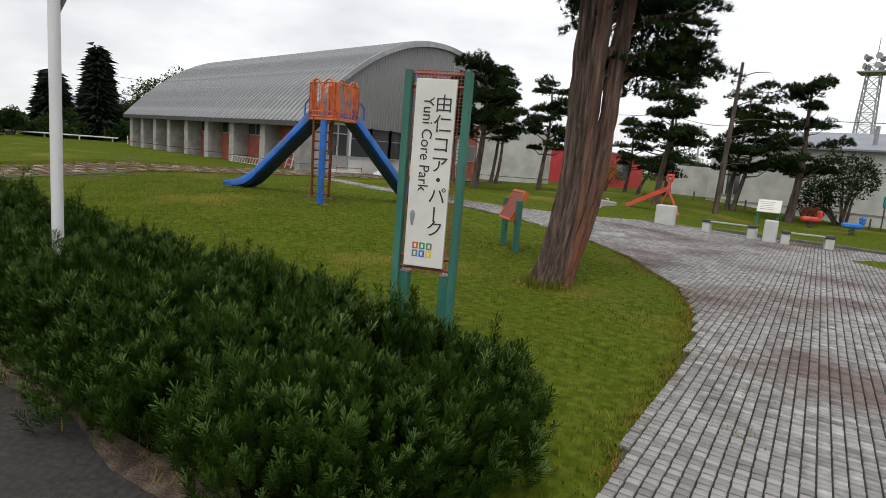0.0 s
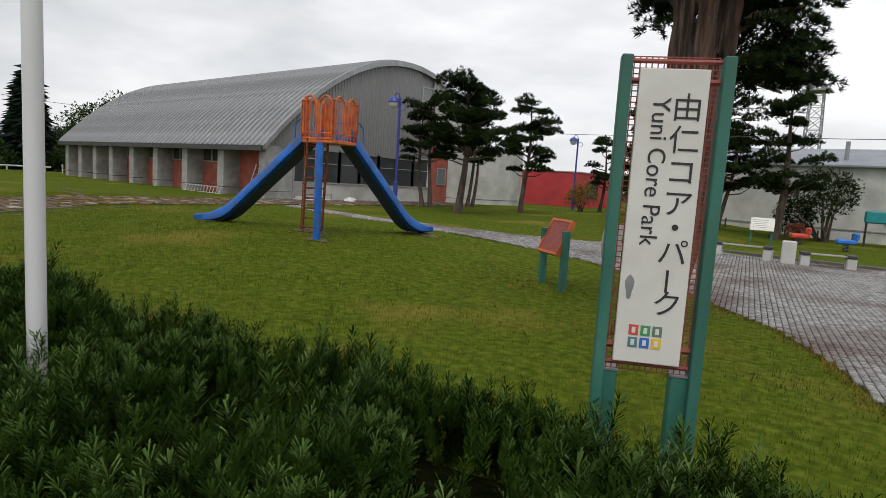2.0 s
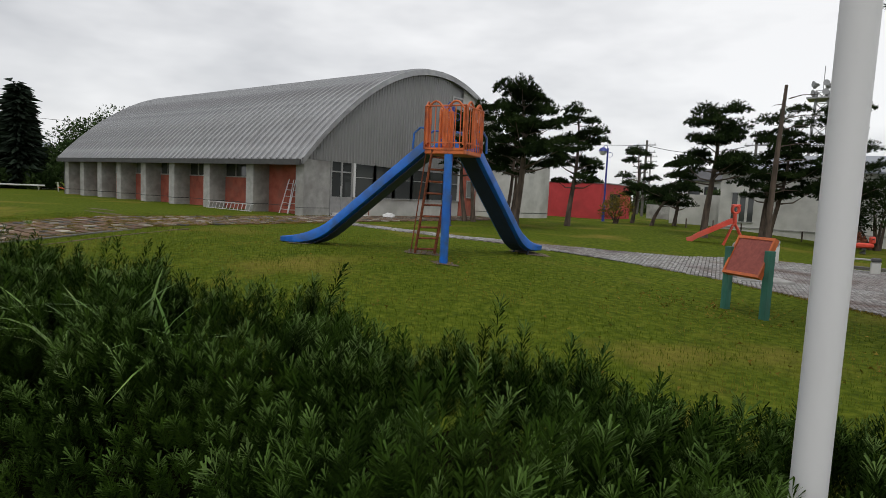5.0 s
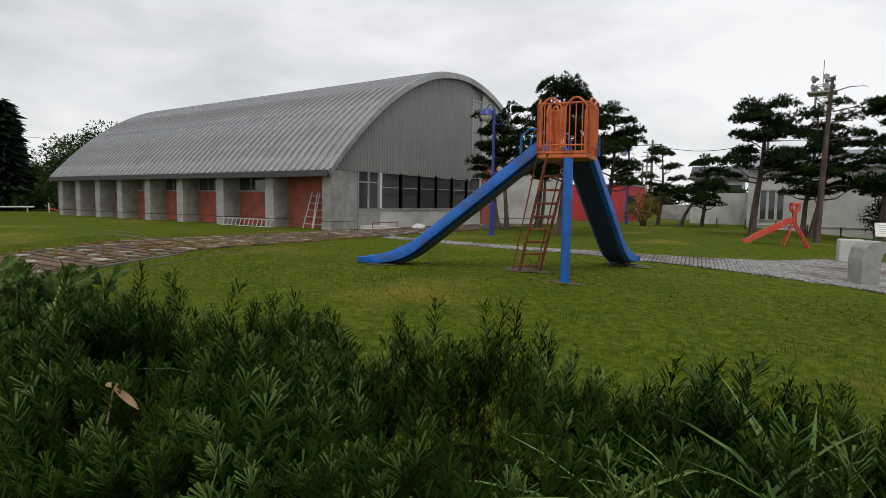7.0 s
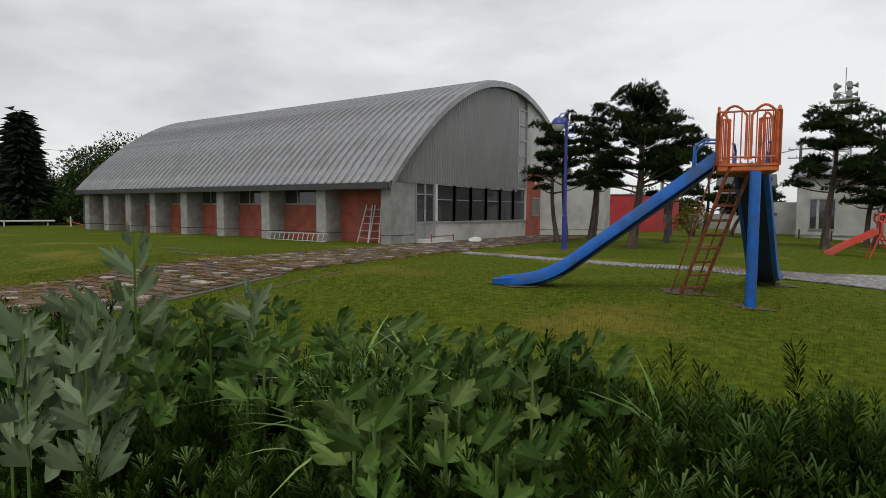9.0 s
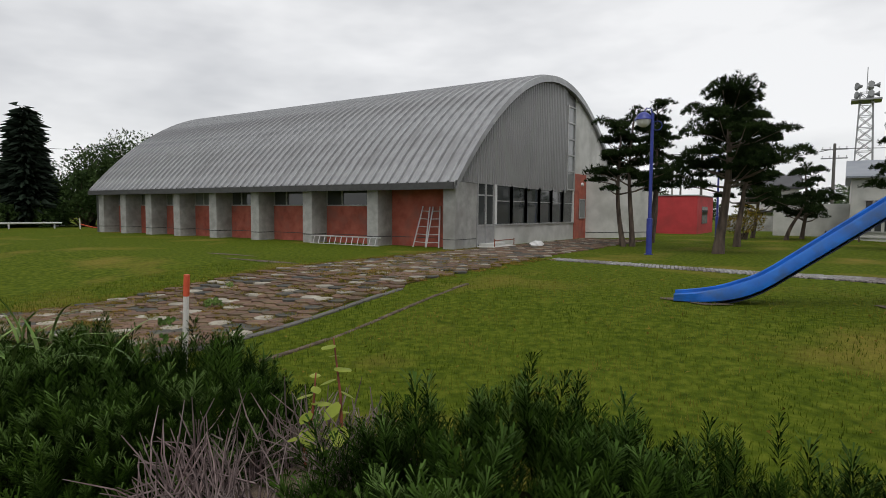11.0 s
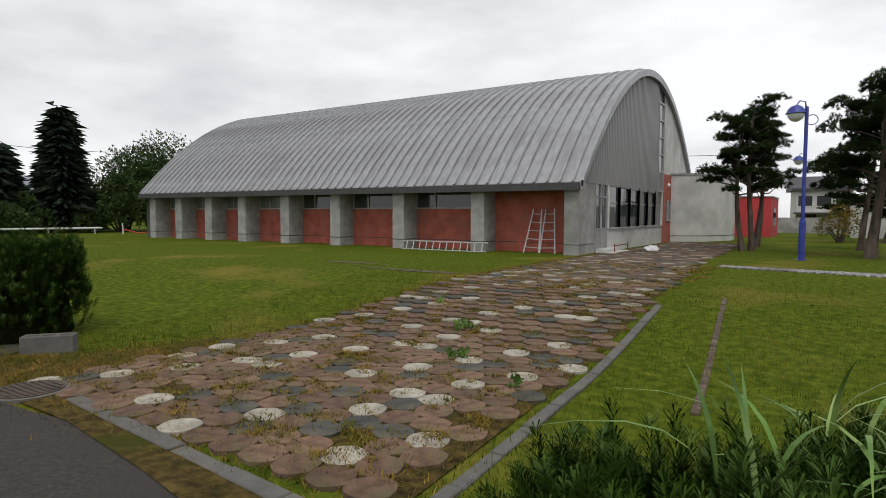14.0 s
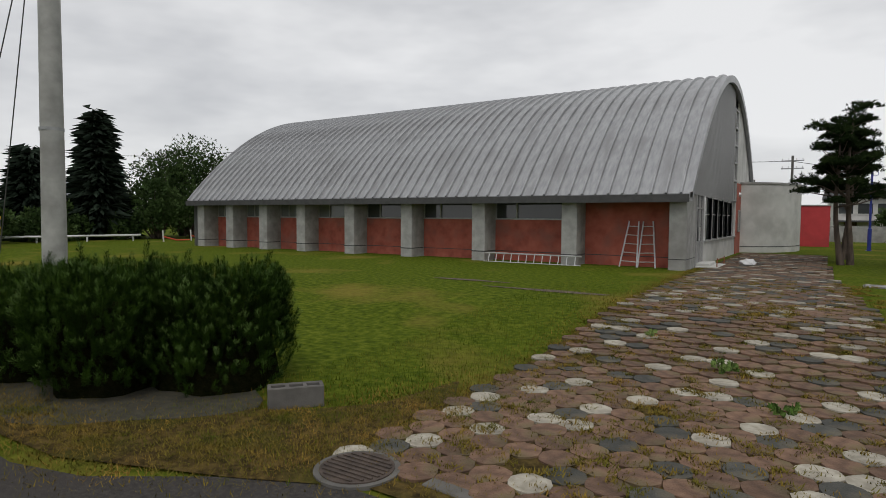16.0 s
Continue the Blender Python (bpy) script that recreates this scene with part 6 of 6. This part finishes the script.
def lattice_tower(x, y, h):
    t = thing("lattice_tower", (x, y, -0.5), "steel lattice loudspeaker tower with horns and antenna", "tower")
    r = lambda z: 1.0 - 0.45 * z / h
    corners = [(1, 1), (-1, 1), (-1, -1), (1, -1)]
    for cx, cy in corners:
        part("leg", tube(B(), [(cx * r(0), cy * r(0), 0), (cx * r(h), cy * r(h), h)], 0.07, 5), GALV, t)
    bm = B()
    n = 12
    for i in range(n):
        z0, z1 = h * i / n, h * (i + 1) / n
        for (ax, ay), (bx, by) in zip(corners, corners[1:] + corners[:1]):
            tube(bm, [(ax * r(z0), ay * r(z0), z0), (bx * r(z1), by * r(z1), z1)], 0.035, 4)
            tube(bm, [(bx * r(z0), by * r(z0), z0), (ax * r(z1), ay * r(z1), z1)], 0.035, 4)
            tube(bm, [(ax * r(z1), ay * r(z1), z1), (bx * r(z1), by * r(z1), z1)], 0.035, 4)
    part("bracing", bm, GALV, t)
    boxp("platform", (-1.3, -1.3, h - 0.9), (1.3, 1.3, h - 0.75), GALV, t)
    for z in (h - 0.2, h + 0.7):
        for k in range(5):
            a = TAU * k / 5
            d = Vector((math.cos(a), math.sin(a), 0))
            part("horn", tube(B(), [d * 0.5 + Vector((0, 0, z)), d * 0.8 + Vector((0, 0, z)), d * 1.1 + Vector((0, 0, z))], [0.08, 0.13, 0.32], 9), GALV, t, "grey loudspeaker horn")
    part("antenna", tube(B(), [(0, 0, h), (0, 0, h + 2.6)], 0.04, 5), GALV, t)


lattice_tower(-11.2, 77.2, 14.4)


def utility_pole(x, y, h, r, label, arms=True, lean=0.0):
    t = thing("utility_pole", (x, y, -0.5), label, "utility pole", "utility poles")
    part("pole", tube(B(), [(0, 0, 0), (lean, 0, h)], [r, r * 0.72], 14), KERB if r < 0.15 else CONC, t, smooth=True)
    if arms:
        for z in (h - 0.5, h - 1.2):
            part("cross_arm", box(B(), (-0.9, -0.05, z), (0.9, 0.05, z + 0.09)), GALV, t)
            for s in (-0.8, -0.3, 0.3, 0.8):
                part("insulator", tube(B(), [(s, 0, z + 0.09), (s, 0, z + 0.26)], 0.04, 6), POLEWHITE, t)
    return t


near = utility_pole(-35.7, 5.72, 12.0, 0.26, "grey concrete utility pole with a guarded stay wire", True, 0.12)
part("band", tube(B(), [(0.03, 0, 4.1), (0.03, 0, 4.17)], 0.25, 14), GALV, near)
part("cable", tube(B(), [(0.1, 0, 10.2), (-3.4, -0.9, 0.2)], 0.014, 5), FASCIA, near)
part("stay_wire", tube(B(), [(0.1, 0, 11.2), (-2.6, -0.2, 0.2)], 0.014, 5), FASCIA, near)
for ox, oy in ((-3.4, -0.9), (-2.6, -0.2)):
    g = part("stay_guard", tube(B(), [(ox, oy, 0.2), (ox + 0.25, oy, 2.2)], 0.07, 8), YELLOW, near, "yellow and black striped guard")
    for k in range(5):
        part("stripe", tube(B(), [(ox + 0.03 + 0.05 * k, oy, 0.42 + 0.38 * k), (ox + 0.052 + 0.05 * k, oy, 0.6 + 0.38 * k)], 0.073, 8), FASCIA, g)
utility_pole(-72, 40, 9.0, 0.16, "far utility pole beyond the hall")
utility_pole(-24, 62, 8.0, 0.14, "far utility pole by the houses")
utility_pole(-13.5, 58, 7.5, 0.14, "far utility pole behind the garden wall")
utility_pole(-33, 90, 9, 0.16, "far utility pole on the street")
utility_pole(-28, 72, 6.5, 0.13, "far utility pole on the street")
for i, (a, b) in enumerate((((-72, 40, 8.3), (-24, 62, 7.0)), ((-24, 62, 7.0), (-13.5, 58, 6.6)), ((-13.5, 58, 6.6), (20, 55, 7.5)), ((-72, 40, 8.3), (-90, 26, 8.5)))):
    p, q = Vector(a), Vector(b)
    pts = [p.lerp(q, k / 12) - Vector((0, 0, 0.7 * math.sin(math.pi * k / 12))) for k in range(13)]
    c = part("overhead_cable", tube(B(), pts, 0.03, 4), FASCIA)
    tagged(c, "dark overhead cable between poles", "cable", "overhead cables")

# far edge of the lawn: white rail, orange tape stakes
rail = thing("white_guard_rail", (0, 0, 0), "long white roadside guard rail", "guard rail")
part("beam", tube(B(), [(-64, 8, 0.35), (-60.5, 18.5, 0.4), (-60, 22, 0.4)], 0.07, 6), POLEWHITE, rail)
for k in range(6):
    q = k / 5
    part("post", tube(B(), [(-63.8 + 3.6 * q, 8.6 + 13 * q, -0.3), (-63.8 + 3.6 * q, 8.6 + 13 * q, 0.4)], 0.06, 6), POLEWHITE, rail)
for x, y in ((-57.6, 22.1), (-58.3, 24.6)):
    t = thing("tape_stake", (x, y, 0), "short pale stake tied with orange tape", "stake", "tape stakes")
    part("shaft", tube(B(), [(0.1, 0, -0.1), (0, 0, 0.75)], 0.05, 6), STAKEWHITE, t)
    part("tape", tube(B(), [(0.05, 0, 0.35), (0.3, 0.8, 0.1), (0.5, 1.6, 0.12)], 0.05, 5), STAKERED, t)

# concrete block, manhole cover, kerbs of the hall path
blk = thing("concrete_block", (-25.95, 3.75, gz(-25.95, 3.75)), "old hollow concrete block lying at the shrub", "block", rz=50)
for a, b in (((-0.3, -0.11, 0), (0.3, -0.06, 0.24)), ((-0.3, 0.06, 0), (0.3, 0.11, 0.24))):
    part("shell", box(B(), a, b), KERB, blk, bevel=0.01)
for x in (-0.28, -0.09, 0.1, 0.28):
    part("web", box(B(), (x - 0.02, -0.062, 0), (x + 0.02, 0.062, 0.235)), KERB, blk)
man = thing("manhole_cover", (-24.25, 2.82, gz(-24.25, 2.82)), "round rusty ribbed manhole cover in dry grass", "manhole cover")
part("rim", tube(B(), [(0, 0, -0.05), (0, 0, 0.035)], 0.36, 28), KERB, man)
part("lid", tube(B(), [(0, 0, 0.0), (0, 0, 0.045)], 0.31, 28), IRON, man)
for k in range(9):
    y = -0.24 + 0.06 * k
    w = math.sqrt(0.28 ** 2 - y * y)
    part("rib", box(B(), (-w, y - 0.012, 0.045), (w, y + 0.012, 0.056)), IRON, man)


def kerb_line(p0, p1, n, w=0.075, lift=0.03, label="worn grey kerb stones beside the hall path", material=KERB):
    a, b = Vector((*p0, 0)), Vector((*p1, 0))
    d = (b - a) / n
    sd = Vector((-d.y, d.x, 0)).normalized() * w
    t = thing("path_kerb", (0, 0, 0), label, "kerb", kind="structure")
    r = random.Random(int(p0[0] * 10))
    for k in range(n):
        o, e = a + d * k + d * 0.012, a + d * (k + 1) - d * 0.012
        z0, z1 = gz(o.x, o.y), gz(e.x, e.y)
        j = r.uniform(-0.012, 0.012)
        bm = B()
        lo = [bm.verts.new((*(p + s).xy, z - 0.1)) for p, s, z in ((o, -sd, z0), (e, -sd, z1), (e, sd, z1), (o, sd, z0))]
        hi = [bm.verts.new((*(p + s).xy, z + lift + j)) for p, s, z in ((o, -sd, z0), (e, -sd, z1), (e, sd, z1), (o, sd, z0))]
        bm.faces.new(hi)
        for i in range(4):
            bm.faces.new((lo[i], lo[(i + 1) % 4], hi[(i + 1) % 4], hi[i]))
        part("kerb_stone", bm, material, t, bevel=0.01)


kerb_line((-19.55, 2.75), (-19.95, 10.4), 12, 0.06)
kerb_line((-23.65, 2.95), (-19.75, 2.6), 6)
kerb_line((-18.55, 5.8), (-19.1, 11.5), 9, 0.04, 0.02, "sunken dark edging strip in the lawn", SOIL)


# ---- hexagonal pavers of the hall path ----
def hex_mesh(name, material, rad, seed):
    r = random.Random(seed)
    bm = B()
    n = 12
    ring = []
    for k in range(n):
        a = TAU * k / n + 0.26
        rr = rad * (1.01 if k % 2 else 0.95) * (1 + r.uniform(-0.035, 0.035))
        ring.append((rr * math.cos(a), rr * math.sin(a)))
    lo = [bm.verts.new((x, y, -0.03)) for x, y in ring]
    mi = [bm.verts.new((x, y, 0.018)) for x, y in ring]
    hi = [bm.verts.new((x * 0.982, y * 0.982, 0.0205)) for x, y in ring]
    for a, b in ((lo, mi), (mi, hi)):
        for k in range(n):
            bm.faces.new((a[k], a[(k + 1) % n], b[(k + 1) % n], b[k]))
    bm.faces.new(hi)
    bmesh.ops.scale(bm, vec=(U, U, U), verts=bm.verts[:])
    me = bpy.data.meshes.new(name)
    bm.to_mesh(me)
    bm.free()
    me.materials.append(material)
    return me


PITCH = 0.345
hexpath = bpy.data.objects["hall_path_bed"]
MESHES = {m.name: [hex_mesh("paver", m, 0.183, s) for s in range(3)] for m in (HEXRED, HEXGREY, HEXWHITE)}
r = random.Random(4)
cells = []
row = 0
y = 3.05
while y < 33:
    x = -24.5 + (PITCH / 2 if row % 2 else 0)
    while x < -20.0:
        if inside(HEXAREA, np.array([x]), np.array([y]))[0]:
            cells.append((x, y, row))
        x += PITCH
    y += PITCH * 0.866
    row += 1
far_v = {m.name: [] for m in (HEXRED, HEXGREY, HEXWHITE)}
count = 0
for x, y, row in cells:
    i = round((x + 24.5) / PITCH - (0.5 if row % 2 else 0))
    q = (i * 3 + row * 2) % 7
    white = (q == 0 or (q == 3 and r.random() < 0.2)) and r.random() < 0.8
    kind = HEXWHITE if white else (HEXGREY if r.random() < 0.24 else HEXRED)
    if r.random() < 0.025:
        continue
    z = gz(x, y) + 0.012 + r.uniform(-0.006, 0.006)
    if count < 300:
        ob = new("paver", r.choice(MESHES[kind.name]))
        ob.parent = hexpath
        ob.matrix_basis = pose(x * U, y * U, z * U, r.uniform(-0.8, 0.8), r.uniform(-0.8, 0.8), r.choice((0, 60, 120)) + r.uniform(-4, 4))
        count += 1
    else:
        far_v[kind.name].append((x, y, z))
for m in (HEXRED, HEXGREY, HEXWHITE):
    pts = np.array(far_v[m.name])
    src = MESHES[m.name][0]
    bv = np.array([v.co[:] for v in src.vertices]) / U
    V = (bv[None] + pts[:, None]).reshape(-1, 3)
    F = []
    for k in range(len(pts)):
        F += [tuple(i + k * len(bv) for i in p.vertices) for p in src.polygons]
    tagged(link("far_pavers", V, F, m, hexpath), kind="stuff")


# ---- setts of the plaza ----
def sett_mesh(seed, w, d):
    r = random.Random(seed)
    bm = B()
    j = [(r.uniform(-0.003, 0.003), r.uniform(-0.003, 0.003)) for _ in range(4)]
    c = [(-w / 2, -d / 2), (w / 2, -d / 2), (w / 2, d / 2), (-w / 2, d / 2)]
    lo = [bm.verts.new((x + a, y + b, -0.02)) for (x, y), (a, b) in zip(c, j)]
    mi = [bm.verts.new((x + a, y + b, 0.016)) for (x, y), (a, b) in zip(c, j)]
    hi = [bm.verts.new(((x + a) * 0.93, (y + b) * 0.93, 0.022)) for (x, y), (a, b) in zip(c, j)]
    for a, b in ((lo, mi), (mi, hi)):
        for k in range(4):
            bm.faces.new((a[k], a[(k + 1) % 4], b[(k + 1) % 4], b[k]))
    bm.faces.new(hi)
    bmesh.ops.scale(bm, vec=(U, U, U), verts=bm.verts[:])
    me = bpy.data.meshes.new("sett")
    bm.to_mesh(me)
    bm.free()
    me.materials.append(PAVE)
    return me


plaza = bpy.data.objects["plaza_bed"]
SW, SL = 0.095, 0.08
ang = radians(12.8)
ca, sa = math.cos(ang), math.sin(ang)
I, J = np.meshgrid(np.arange(-300, 170), np.arange(10, 440), indexing="ij")
lx, ly = I.ravel() * SW, J.ravel() * SL
px, py = lx * ca - ly * sa, lx * sa + ly * ca
keep = inside(PLAZA, px, py) & (py > 3.9)
px, py = px[keep], py[keep]
rs_ = np.random.default_rng(12)
pz = ground_z(px, py) + 0.012 + rs_.normal(size=len(px)) * 0.0025
setts = [sett_mesh(s, SW * 0.88, SL * 0.82) for s in range(4)]
nearest = np.argsort(np.hypot(px - 1.2, py - 7.0))[:300]
flag = np.zeros(len(px), bool)
flag[nearest] = True
for k in nearest:
    ob = new("sett", setts[int(k) % 4])
    ob.parent = plaza
    ob.matrix_basis = pose(px[k] * U, py[k] * U, pz[k] * U, rs_.normal() * 0.6, rs_.normal() * 0.6, 12.8)
bv = np.array([v.co[:] for v in setts[0].vertices]) / U
bv = np.column_stack([bv[:, 0] * ca - bv[:, 1] * sa, bv[:, 0] * sa + bv[:, 1] * ca, bv[:, 2]])
bf = np.array([p.vertices[:] for p in setts[0].polygons])
pts = np.column_stack([px, py, pz])[~flag]
V = (bv[None] + pts[:, None]).reshape(-1, 3)
F = (bf[None] + (np.arange(len(pts)) * len(bv))[:, None, None]).reshape(-1, 4)
tagged(link("far_setts", V, F, PAVE, plaza), kind="stuff")
# weeds in the plaza joints, and the grass patch at its side
wp = np.concatenate([np.random.default_rng(k).normal(size=(60, 2)) * (0.16, 0.06) + c for k, c in enumerate(((-1.0, 13.2), (-0.6, 12.2), (0.9, 10.0), (-2.0, 16.0), (1.3, 9.0), (-0.3, 12.4), (0.5, 14.0), (1.6, 8.0)))])
blades("plaza_joint_weeds", wp, 0.06, 0.006, BLADE, "tufts of weeds between the plaza setts", "weed", 14, 1.2)
sheet("plaza_grass_patch", [(2.3, 11.9), (2.65, 10.9), (3.5, 10.3), (5.2, 10.1), (6.8, 11.2), (5.8, 13.3), (3.6, 13.7), (2.5, 13.1)], 0.045, LAWN, "rounded grass island in the plaza", "lawn")
sheet("plaza_grass_end", [(-0.5, 22.6), (0.3, 21.8), (2.2, 20.9), (5.0, 20.5), (8.9, 20.4), (8.9, 25.2), (2.0, 24.6), (-0.1, 23.4)], 0.045, LAWN, "grass corner at the end of the plaza", "lawn")
